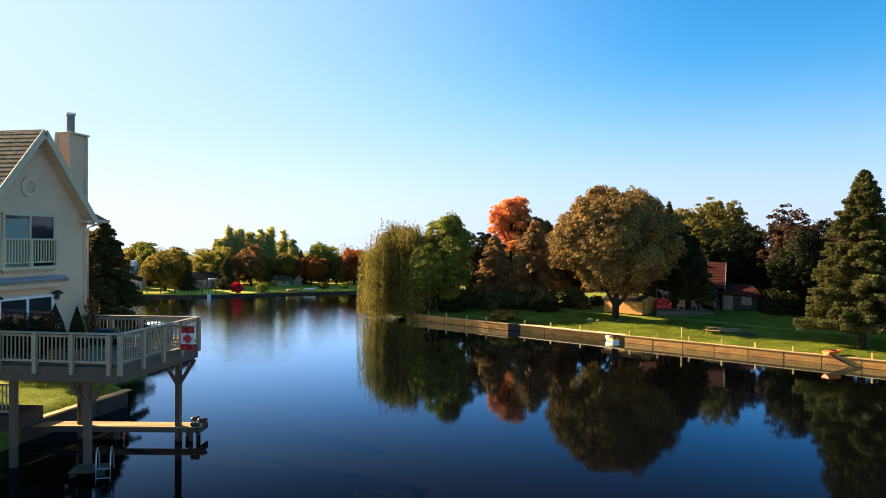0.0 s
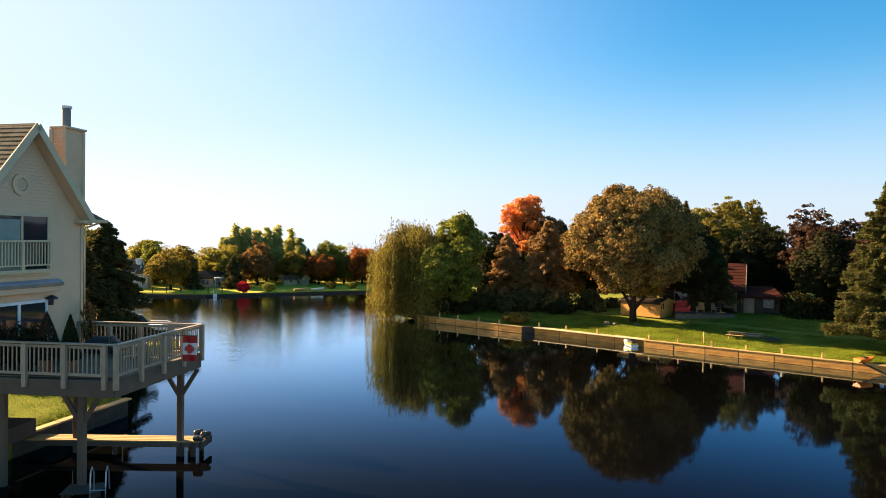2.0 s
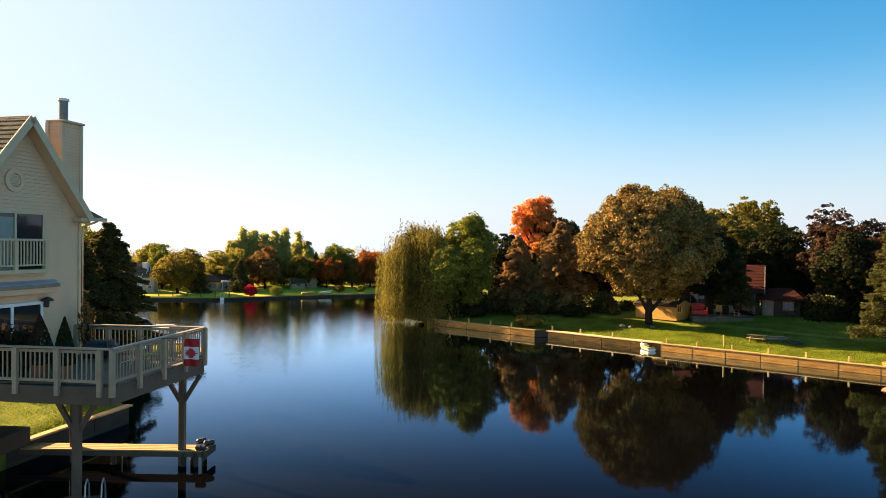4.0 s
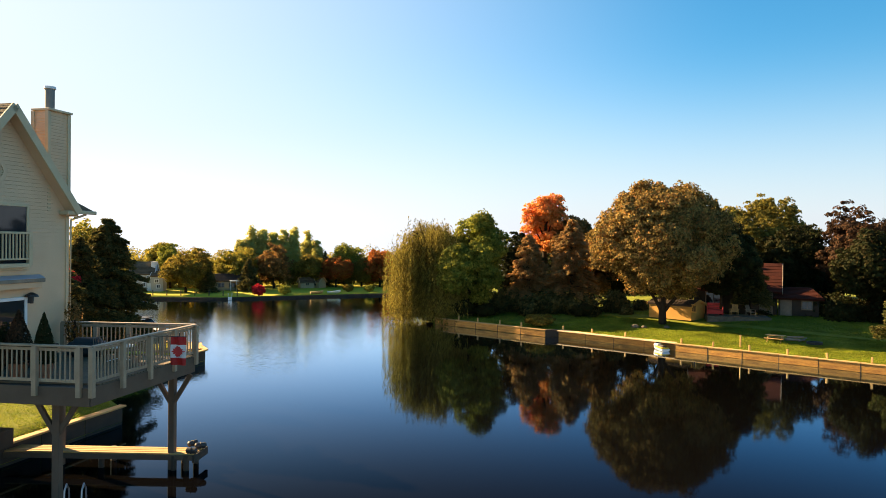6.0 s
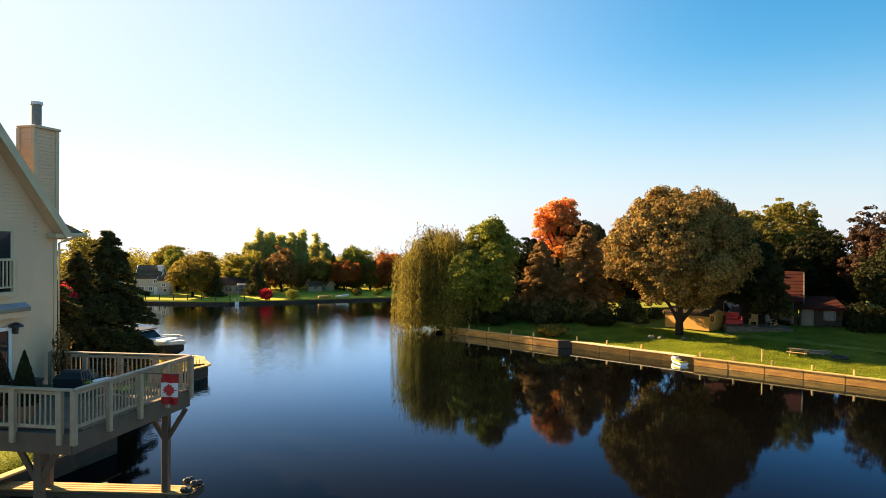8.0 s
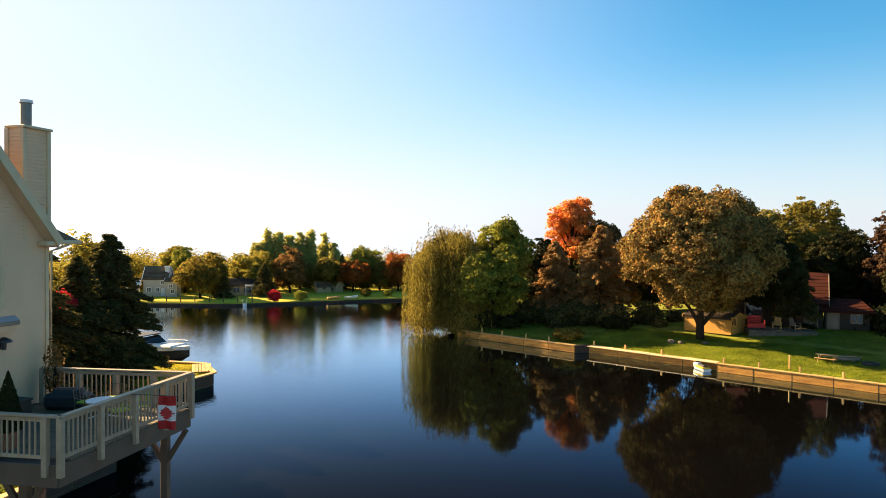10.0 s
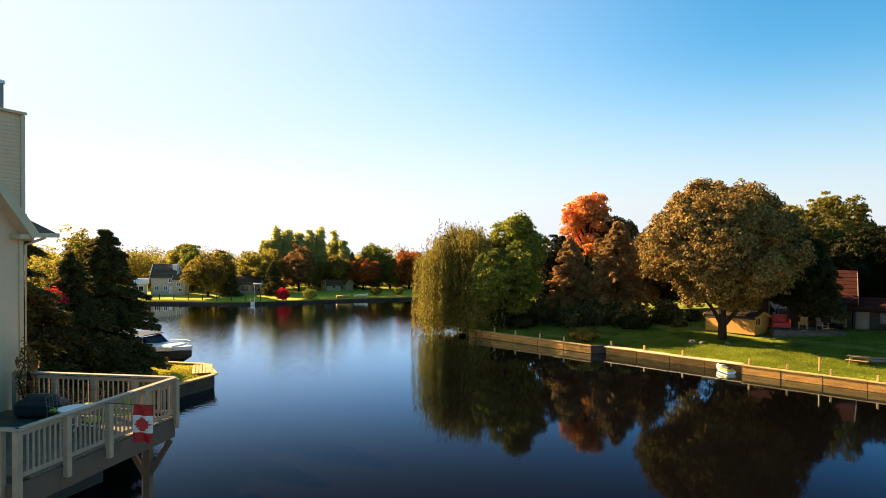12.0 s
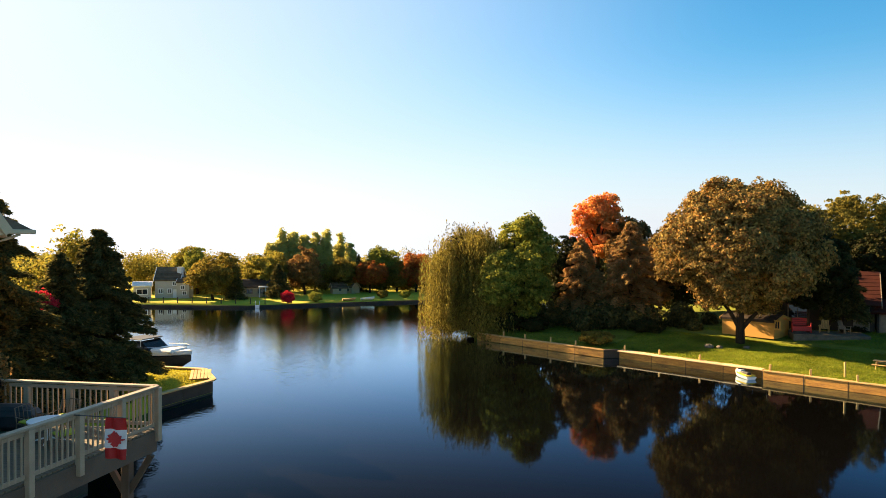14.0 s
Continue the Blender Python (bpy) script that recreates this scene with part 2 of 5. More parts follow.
PALEWOOD = material("pale_walk_planks", (0.74, 0.52, 0.29), (0.58, 0.38, 0.19), scale=1.5, rough=0.8, bump=0.4, fine=20, obj_random=0.1)
WHITE = material("white_paint", (0.80, 0.79, 0.76), (0.70, 0.68, 0.64), scale=2, rough=0.45)
RED = material("red_paint", (0.60, 0.035, 0.025), (0.48, 0.02, 0.02), rough=0.6)
ORANGE = material("orange_plastic", (0.85, 0.20, 0.03), (0.70, 0.14, 0.02), rough=0.45)
TERRACOTTA = material("terracotta", (0.35, 0.15, 0.08), (0.27, 0.11, 0.06), rough=0.85, bump=0.3)
GREYSIDE = material("grey_siding", (0.52, 0.47, 0.39), (0.43, 0.39, 0.32), scale=1, rough=0.7)
TANSIDE = material("tan_siding", (0.50, 0.36, 0.20), (0.40, 0.28, 0.15), scale=1, rough=0.75)
STONE = material("pale_stone", (0.19, 0.145, 0.10), (0.10, 0.08, 0.055), scale=3, rough=0.9, bump=0.8, fine=18)
DARKROOF = material("dark_shingle", (0.075, 0.055, 0.042), (0.045, 0.034, 0.027), scale=2, rough=0.9, bump=0.5, fine=20, spec=0.1)


# ---- building helpers ----
def mesh_of(name, bm, mat):
    me = bpy.data.meshes.new(name)
    bm.to_mesh(me)
    bm.free()
    if mat:
        me.materials.append(mat)
    return me


def part(name, bm, mat, parent, label=""):
    ob = new(name, mesh_of(name, bm, mat))
    ob.parent = parent
    return tagged(ob, label)


def shared(name, me, parent, m):
    """One more piece on a mesh that alike pieces share."""
    ob = new(name, me)
    ob.parent = parent
    ob.matrix_basis = m
    return ob


def thing(name, m, label, category, group="", kind=""):
    ob = new(name)
    ob.matrix_world = m
    return tagged(ob, label, category, group, kind)


def solid(name, bm, mat, label, category, group="", kind="", m=None):
    ob = new(name, mesh_of(name, bm, mat))
    if m is not None:
        ob.matrix_world = m
    return tagged(ob, label, category, group, kind)


def box(size, at=(0, 0, 0), rz=0.0, bevel=0.0, bm=None, m=None):
    """A box of that size, centred at the place, its edges bevelled."""
    one = bmesh.new()
    bmesh.ops.create_cube(one, size=1, matrix=Matrix.Diagonal((*size, 1)))
    if bevel:
        bmesh.ops.bevel(one, geom=one.edges[:], offset=bevel, segments=1, affect="EDGES", profile=0.7)
    one.transform((m or Matrix()) @ pose(*at, 0, 0, rz))
    if bm is None:
        return one
    me = bpy.data.meshes.new("tmp")
    one.to_mesh(me)
    one.free()
    bm.from_mesh(me)
    bpy.data.meshes.remove(me)
    return bm


def beam(a, b, w, h, bm=None, bevel=0.006):
    """A straight timber from a to b, w wide and h high."""
    a, b = Vector(a), Vector(b)
    d = b - a
    q = d.to_track_quat("Y", "Z").to_matrix().to_4x4()
    return box((w, d.length, h), bevel=bevel, bm=bm, m=Matrix.Translation((a + b) / 2) @ q)


def tube(bm, points, radii, sides=8, cap=True):
    """A tapered tube through the points."""
    rings = []
    pts = [Vector(p) for p in points]
    for i, p in enumerate(pts):
        d = (pts[min(i + 1, len(pts) - 1)] - pts[max(i - 1, 0)]).normalized()
        q = d.to_track_quat("Z", "Y")
        rings.append([bm.verts.new(p + q @ Vector((math.cos(2 * math.pi * k / sides) * radii[i], math.sin(2 * math.pi * k / sides) * radii[i], 0))) for k in range(sides)])
    for r, s in zip(rings, rings[1:]):
        for k in range(sides):
            bm.faces.new((r[k], r[(k + 1) % sides], s[(k + 1) % sides], s[k]))
    if cap:
        bm.faces.new(rings[0][::-1])
        bm.faces.new(rings[-1])
    return bm


def prism(outline, z0, z1, bm=None):
    """An upright prism over a plan outline."""
    bm = bm or bmesh.new()
    lo = [bm.verts.new((x, y, z0)) for x, y in outline]
    hi = [bm.verts.new((x, y, z1)) for x, y in outline]
    n = len(lo)
    for k in range(n):
        bm.faces.new((lo[k], lo[(k + 1) % n], hi[(k + 1) % n], hi[k]))
    bm.faces.new(lo[::-1])
    bm.faces.new(hi)
    bmesh.ops.recalc_face_normals(bm, faces=bm.faces[:])
    return bm


def slab(corners, thick, bm=None):
    """A flat plate through four or more corners, thickened downwards along its normal."""
    bm = bm or bmesh.new()
    c = [Vector(p) for p in corners]
    nrm = (c[1] - c[0]).cross(c[2] - c[0]).normalized()
    if nrm.z < 0:
        nrm = -nrm
    top = [bm.verts.new(p) for p in c]
    low = [bm.verts.new(p - nrm * thick) for p in c]
    n = len(c)
    bm.faces.new(top)
    bm.faces.new(low[::-1])
    for k in range(n):
        bm.faces.new((top[k], low[k], low[(k + 1) % n], top[(k + 1) % n]))
    bmesh.ops.recalc_face_normals(bm, faces=bm.faces[:])
    return bm


# ---- trees ----
def leaf_mesh(name, centres, normals, length, width, mat, rng, along=None):
    """One mesh of many small bent leaves: each is two triangles folded along its middle."""
    n = len(centres)
    nrm = normals / (np.linalg.norm(normals, axis=1, keepdims=True) + 1e-9)
    ref = rng.normal(size=(n, 3)) if along is None else along
    u = ref - (ref * nrm).sum(1, keepdims=True) * nrm
    u /= np.linalg.norm(u, axis=1, keepdims=True) + 1e-9
    v = np.cross(nrm, u)
    ln = (length * rng.uniform(0.7, 1.3, n))[:, None]
    wd = (width * rng.uniform(0.7, 1.3, n))[:, None]
    fold = nrm * wd * 0.35
    pts = np.stack([centres - u * ln / 2, centres + v * wd / 2 + fold, centres + u * ln / 2, centres - v * wd / 2 + fold], 1).reshape(-1, 3)
    idx = np.arange(n)[:, None] * 4
    tri = np.concatenate([idx + [0, 1, 2], idx + [0, 2, 3]], 1).reshape(-1)
    me = bpy.data.meshes.new(name)
    me.vertices.add(len(pts))
    me.vertices.foreach_set("co", pts.ravel().astype(np.float32))
    me.loops.add(len(tri))
    me.loops.foreach_set("vertex_index", tri.astype(np.int32))
    me.polygons.add(len(tri) // 3)
    me.polygons.foreach_set("loop_start", np.arange(0, len(tri), 3, dtype=np.int32))
    me.update(calc_edges=True)
    me.materials.append(mat)
    return me


def sphere_dirs(rng, n):
    d = rng.normal(size=(n, 3))
    return d / np.linalg.norm(d, axis=1, keepdims=True)


def limb(bm, a, b, r0, r1, rng, sides=6, steps=4, sag=0.25):
    a, b = np.array(a, float), np.array(b, float)
    ks = np.linspace(0, 1, steps + 1)
    far = np.linalg.norm(b - a)
    bend = rng.normal(size=3) * far * 0.06
    pts = [a + (b - a) * k + bend * math.sin(math.pi * k) + np.array([0, 0, sag * far * 0.3 * math.sin(math.pi * k)]) for k in ks]
    return tube(bm, pts, [r0 + (r1 - r0) * k for k in ks], sides)


def broadleaf(name, x, y, z, height, spread, mat, label, seed, leaves=22000, leaf=0.24, base=0.1, lobes=40, shape="round", trunk=0.28, gaps=0.5, deep=1.0, group="", limbs=9, clump=0.36, tuft=26, lump=(0.22, 0.40), open_crown=0.25):
    """A deciduous tree: tapered trunk, limbs that reach into the crown, and leaves in clumps round many lobes."""
    rng = np.random.default_rng(seed)
    root = thing(name, pose(x, y, z), label, "tree", group)
    c0, c1 = height * base, height
    mid, half = (c0 + c1) / 2, (c1 - c0) / 2
    d = sphere_dirs(rng, lobes)
    far = rng.uniform(open_crown, 1.0, lobes) ** 0.5 * rng.uniform(0.86, 1.1, lobes)
    up = d[:, 2] * far
    if shape == "tall":
        w = 0.55 + 0.45 * np.sqrt(np.clip(1 - up**2, 0, 1))
    elif shape == "dome":
        w = np.where(up < 0, 1.0, 0.45 + 0.55 * np.sqrt(np.clip(1 - up**2, 0, 1)))
    elif shape == "flame":
        w = 0.25 + 0.75 * np.clip((1 - up) / 1.4, 0, 1) ** 0.7
    elif shape == "cone":
        w = 0.2 + 0.8 * (1 - up) / 2
    else:
        w = np.ones(lobes)
    size = min(spread, half)
    rad = rng.uniform(*lump, lobes) * size
    if shape == "flame":
        rad = rad * (0.5 + 0.6 * w)
    cen = np.stack([d[:, 0] * far * (spread - rad * 0.8) * w, d[:, 1] * far * (spread - rad * 0.8) * w * deep, mid + up * (half - rad * 0.8)], 1)
    bm = bmesh.new()
    lean = rng.normal(size=2) * spread * 0.05
    tube(bm, [(0, 0, -0.4), (0, 0, 0.15), (lean[0] * 0.2, lean[1] * 0.2, c0 + half * 0.3), (lean[0] * 0.7, lean[1] * 0.7, mid), (lean[0], lean[1], mid + half * 0.5)], [trunk * 1.6, trunk * 1.15, trunk * 0.85, trunk * 0.5, trunk * 0.1], 9)
    stem = part("trunk", bm, BARK, root)
    for c in cen[:limbs]:
        s = rng.uniform(0.1, 0.6)
        z0 = c0 + half * 0.25
        part("limb", limb(bmesh.new(), (lean[0] * s * 0.5, lean[1] * s * 0.5, z0 + (mid - z0) * s), c, trunk * 0.4, trunk * 0.06, rng), BARK, stem)
    groups = max(60, leaves // tuft)
    pick = rng.choice(lobes, groups, p=rad**2 / (rad**2).sum())
    d = sphere_dirs(rng, groups)
    d[:, 2] += 0.15
    depth = rng.uniform(0.3, 1.08, groups) ** 0.5
    tips = cen[pick] + d * (rad[pick] * depth)[:, None]
    tone = np.sin(tips[:, 0] * 1.9 + seed) + np.sin(tips[:, 1] * 2.1 + seed * 2) + np.sin(tips[:, 2] * 2.6 + seed * 3)
    tips = tips[(tone > -1.9 + gaps) | (rng.uniform(size=groups) > 0.55)]
    reach = clump * rng.uniform(0.6, 1.35, len(tips))
    e = sphere_dirs(rng, len(tips) * tuft)
    e[:, 2] = np.abs(e[:, 2]) * 0.9 - 0.25
    pts = np.repeat(tips, tuft, 0) + e * (np.repeat(reach, tuft) * rng.uniform(0.5, 1.1, len(e)))[:, None]
    out = pts - np.array([0, 0, mid])
    out /= np.linalg.norm(out, axis=1, keepdims=True) + 1e-9
    nrm = e * 0.8 + out * 0.5 + rng.normal(size=pts.shape) * 0.4
    crown = new("crown", leaf_mesh("crown", pts, nrm, leaf, leaf * 0.7, mat, rng))
    crown.parent = root
    return root


def conifer(name, x, y, z, height, spread, mat, label, seed, sprays=9000, leaf=0.34, base=0.06, trunk=0.2, droop=0.25, taper=0.85, group="", step=0.024, even=0.6, boughs=(4, 7), flat=1.0):
    """A spruce: straight trunk, whorls of drooping boughs, and needle sprays along each bough."""
    rng = np.random.default_rng(seed)
    root = thing(name, pose(x, y, z), label, "tree", group)
    bm = bmesh.new()
    tube(bm, [(0, 0, -0.4), (0, 0, height * 0.5), (0, 0, height)], [trunk, trunk * 0.55, 0.012], 8)
    ends, starts, weights = [], [], []
    level = height * base
    while level < height * 0.985:
        k = (level / height - base) / (1 - base)
        reach = spread * (1 - k) ** taper + 0.08
        for j in range(int(rng.integers(*boughs))):
            a = rng.uniform(0, 2 * math.pi)
            r = reach * rng.uniform(even, 1.12)
            starts.append((0, 0, level + rng.uniform(0, 0.2)))
            ends.append((math.cos(a) * r, math.sin(a) * r, level - r * droop * rng.uniform(0.3, 1.3) + 0.1))
            weights.append(r ** 1.3 + 0.05)
        level += step * height * (1.15 - 0.7 * k)
    for a, b in zip(starts, ends):
        limb(bm, a, b, 0.04 * (1 - a[2] / height) + 0.012, 0.006, rng, sides=4, steps=2, sag=0.1)
    part("trunk", bm, BARK, root)
    starts, ends, weights = np.array(starts), np.array(ends), np.array(weights)
    pick = rng.choice(len(ends), sprays, p=weights / weights.sum())
    k = rng.uniform(0.12, 1.06, sprays) ** 0.8
    along = ends[pick] - starts[pick]
    reach = np.linalg.norm(along, axis=1)
    side = np.cross(along, [0, 0, 1.0])
    side /= np.linalg.norm(side, axis=1, keepdims=True) + 1e-9
    wide = reach * 0.34 * (1.1 - k) + 0.06
    off = rng.uniform(-1, 1, sprays)
    pts = starts[pick] + along * k[:, None] + side * (wide * off)[:, None] + np.array([0, 0, 1.0]) * (reach * 0.09 * np.sin(math.pi * np.clip(k, 0, 1)) - np.abs(off) * 0.08 + rng.uniform(-0.3, 0.2, sprays) * (0.5 + 0.25 * reach) * flat)[:, None]
    nrm = rng.normal(size=pts.shape) * 0.8 + np.array([0, 0, 0.8])
    crown = new("crown", leaf_mesh("crown", pts, nrm, leaf, leaf * 0.34, mat, rng, along + side * off[:, None] * reach[:, None] * 0.8))
    crown.parent = root
    return root


def willow(name, x, y, z, height, spread, mat, label, seed, strands=900, per=46):
    """A weeping willow: limbs arch out, and leafy strands hang from them."""
    rng = np.random.default_rng(seed)
    root = thing(name, pose(x, y, z), label, "tree")
    bm = bmesh.new()
    tube(bm, [(0, 0, -0.4), (0.1, 0, height * 0.2), (0, 0.1, height * 0.45), (0.1, 0, height * 0.8)], [0.45, 0.36, 0.24, 0.06], 9)
    tips = []
    for j in range(46):
        a, r = rng.uniform(0, 2 * math.pi), spread * math.sqrt(rng.uniform(0.02, 1)) * 0.9
        tip = np.array([math.cos(a) * r, math.sin(a) * r, height * (0.97 - 0.42 * (r / spread) ** 2) * rng.uniform(0.9, 1.03)])
        limb(bm, (0, 0, height * rng.uniform(0.25, 0.55)), tip, 0.1, 0.015, rng, sides=5, sag=0.9)
        tips.append(tip)
    part("trunk", bm, BARK, root)
    tips = np.array(tips)
    pick = rng.integers(0, len(tips), strands)
    head = tips[pick] + rng.normal(size=(strands, 3)) * np.array([0.6, 0.6, 0.18])
    outer = np.clip(np.hypot(head[:, 0], head[:, 1]) / spread, 0, 1)
    length = (head[:, 2] + 0.54 * outer - rng.uniform(0, 1, strands) ** 5 * height * 0.35) * rng.uniform(0.985, 1.0, strands)
    k = rng.uniform(0, 1, (strands, per)) ** 0.9
    sway = rng.normal(size=(strands, 1, 2)) * 0.35
    pts = np.zeros((strands, per, 3))
    pts[:, :, :2] = head[:, None, :2] + sway * np.sqrt(k)[:, :, None] + rng.normal(size=(strands, per, 2)) * 0.07
    pts[:, :, 2] = head[:, None, 2] - length[:, None] * k
    pts = pts.reshape(-1, 3)
    nrm = rng.normal(size=pts.shape) * np.array([1, 1, 0.3])
    along = np.tile([0, 0, -1.0], (len(pts), 1)) + rng.normal(size=pts.shape) * 0.35
    crown = new("crown", leaf_mesh("crown", pts, nrm, 0.22, 0.06, mat, rng, along))
    crown.parent = root
    return root


def shrub(name, x, y, z, height, spread, mat, label, seed, leaves=1500, leaf=0.12, category="shrub", pointed=False, group=""):
    """A low bush of leaves on a few stems."""
    rng = np.random.default_rng(seed)
    root = thing(name, pose(x, y, z), label, category, group)
    bm = bmesh.new()
    for j in range(6):
        a = rng.uniform(0, 2 * math.pi)
        limb(bm, (0, 0, -0.05), (math.cos(a) * spread * 0.5, math.sin(a) * spread * 0.5, height * 0.7), 0.03, 0.008, rng, sides=5, steps=2)
    part("stem", bm, BARK, root)
    d = sphere_dirs(rng, leaves)
    r = rng.uniform(0.45, 1.0, leaves) ** 0.5 * (0.85 + 0.2 * np.sin(d[:, 0] * 5 + seed) * np.sin(d[:, 1] * 4 + d[:, 2] * 5))
    pts = d * r[:, None]
    if pointed:
        pts[:, :2] *= np.clip(0.55 - 0.5 * pts[:, 2:3], 0.05, 1)
    pts = pts * np.array([spread, spread, height / 2]) + np.array([0, 0, height / 2])
    crown = new("foliage", leaf_mesh("foliage", pts, d + rng.normal(size=d.shape) * 0.5, leaf, leaf * 0.6, mat, rng))
    crown.parent = root
    return root


# ---- lake, ground and walls ----
LAKE = [(-20, -70), (-17, 0), (-16.2, 15), (-15.6, 23.9), (-15.05, 27.0), (-14.6, 29.6), (-18.9, 34.0), (-18.3, 39.2), (-17.2, 43.1), (-19.0, 45.7), (-22.3, 46.0), (-40, 47),
        (-60, 60), (-62, 80), (-47, 83.6), (-39.5, 84.2), (-33.5, 84.9), (-27.6, 88.4), (-21.6, 92.3), (-14.5, 96.2), (-6, 99.5), (6, 99.0), (4, 84), (-3.0, 70.5), (-6.0, 66.6), (-5.4, 64.2),
        (3.7, 57.2), (4.7, 57.5), (12.1, 51.9), (12.0, 51.45), (40, 31.0), (62, 15.0), (80, -70)]


def inside(p, poly):
    hit = False
    for (ax, ay), (bx, by) in zip(poly, poly[1:] + poly[:1]):
        if (ay > p[1]) != (by > p[1]) and p[0] < (bx - ax) * (p[1] - ay) / (by - ay) + ax:
            hit = not hit
    return hit


def shore_distance(x, y):
    best = 1e9
    for (ax, ay), (bx, by) in zip(LAKE, LAKE[1:] + LAKE[:1]):
        dx, dy = bx - ax, by - ay
        k = max(0, min(1, ((x - ax) * dx + (y - ay) * dy) / (dx * dx + dy * dy)))
        best = min(best, math.hypot(x - ax - dx * k, y - ay - dy * k))
    return best


def land(x, y):
    """Height of the lawn: level with the walls at the shore, rising gently inland."""
    d = shore_distance(x, y)
    away = math.hypot(x, y - 20)
    if away > 150:
        return 0.8 - (away - 150) * 0.05
    if y > 75 and x < 8:
        return 0.30 + min(0.5, d * 0.018)
    return (0.62 if x < -8 else 0.50) + min(1.25, d * 0.075) + 0.05 * math.sin(x * 0.5) * math.sin(y * 0.4) * min(1, d * 0.3)


def build_ground():
    from mathutils.geometry import delaunay_2d_cdt
    rng = random.Random(3)
    pts = [Vector(p) for p in LAKE]
    edges = [(i, (i + 1) % len(LAKE)) for i in range(len(LAKE))]
    for gx in range(-76, 100, 4):
        for gy in range(-68, 140, 4):
            p = (gx + rng.uniform(-0.8, 0.8), gy + rng.uniform(-0.8, 0.8))
            if not inside(p, LAKE) and shore_distance(*p) > 0.8:
                pts.append(Vector(p))
    for r in (190, 320, 700, 1600, 3200):
        for k in range(32):
            pts.append(Vector((r * math.cos(k * math.pi / 16), 20 + r * math.sin(k * math.pi / 16))))
    verts, _, faces, *_ = delaunay_2d_cdt(pts, edges, [], 0, 1e-4)
    bm = bmesh.new()
    vs = [bm.verts.new((v.x, v.y, land(v.x, v.y))) for v in verts]
    for f in faces:
        c = sum((verts[i] for i in f), Vector((0, 0))) / len(f)
        if not inside(c, LAKE):
            bm.faces.new([vs[i] for i in f])
    for v in bm.verts:
        v.co.z = v.co.z if len(v.link_faces) else 0
    bmesh.ops.recalc_face_normals(bm, faces=bm.faces[:])
    if sum(f.normal.z for f in bm.faces) < 0:
        bmesh.ops.reverse_faces(bm, faces=bm.faces[:])
    for f in bm.faces:
        f.smooth = True
    rim = [e for e in bm.edges if len(e.link_faces) == 1 and all(abs(v.co.x) < 90 and abs(v.co.y) < 130 for v in e.verts)]
    low = bmesh.ops.extrude_edge_only(bm, edges=rim)
    for g in low["geom"]:
        if isinstance(g, bmesh.types.BMVert):
            g.co.z = -1.2
    return solid("ground", bm, GRASS, "mown autumn lawn sloping to the lake walls", "ground", kind="structure")


build_ground()
bm = bmesh.new()
wv = [bm.verts.new(p) for p in ((-120, -90, 0), (120, -90, 0), (120, 130, 0), (-120, 130, 0))]
bm.faces.new(wv)
solid("water", bm, WATER, "calm dark lake water mirroring trees and sky", "water", kind="structure")


def seawall(name, a, b, top, label, wall_mat, cap_mat, seam=2.2, post=True, courses=2, cap_w=0.32, gap=2.2):
    """A timber wall along the shore from a to b: planks in courses between upright seams, a cap on top, short mooring posts."""
    a, b = Vector((*a, 0)), Vector((*b, 0))
    far = (b - a).length
    root = thing(name, Matrix.Translation(a) @ pose(0, 0, 0, 0, 0, math.degrees(math.atan2(b.y - a.y, b.x - a.x))), label, "seawall", kind="structure")
    n = max(1, round(far / seam))
    step = far / n
    ch = (top + 0.5) / courses
    plank = mesh_of("plank", box((step - 0.02, 0.09, ch - 0.018), bevel=0.012), wall_mat)
    capme = mesh_of("cap_board", box((step - 0.012, cap_w, 0.07), bevel=0.012), cap_mat)
    wale = mesh_of("seam_post", box((0.035, 0.05, top + 0.5), bevel=0.008), DARKWOOD)
    stub = bmesh.new()
    box((0.11, 0.11, 0.34), (0, 0, 0.17), bevel=0.015, bm=stub)
    stubme = mesh_of("mooring_post", stub, CAPWOOD)
    rng = random.Random(hash_name(name))
    for i in range(n):
        for c in range(courses):
            shared("plank", plank, root, pose((i + 0.5) * step, -0.02 + rng.uniform(-0.006, 0.006), -0.5 + (c + 0.5) * ch))
        shared("cap_board", capme, root, pose((i + 0.5) * step, 0.05, top + 0.035 + rng.uniform(-0.006, 0.006), 0, 0, rng.uniform(-0.15, 0.15)))
        shared("seam_post", wale, root, pose(i * step, -0.05, (top - 0.5) / 2))
    for i in range(int(far / gap)) if post else ():
        shared("mooring_post", stubme, root, pose(0.3 + i * gap + rng.uniform(-0.1, 0.1), 0.13, top + 0.07, 0, rng.uniform(-3, 3), rng.uniform(-10, 10)))
    return root


def hash_name(s):
    return sum(ord(c) * (i + 1) for i, c in enumerate(s))


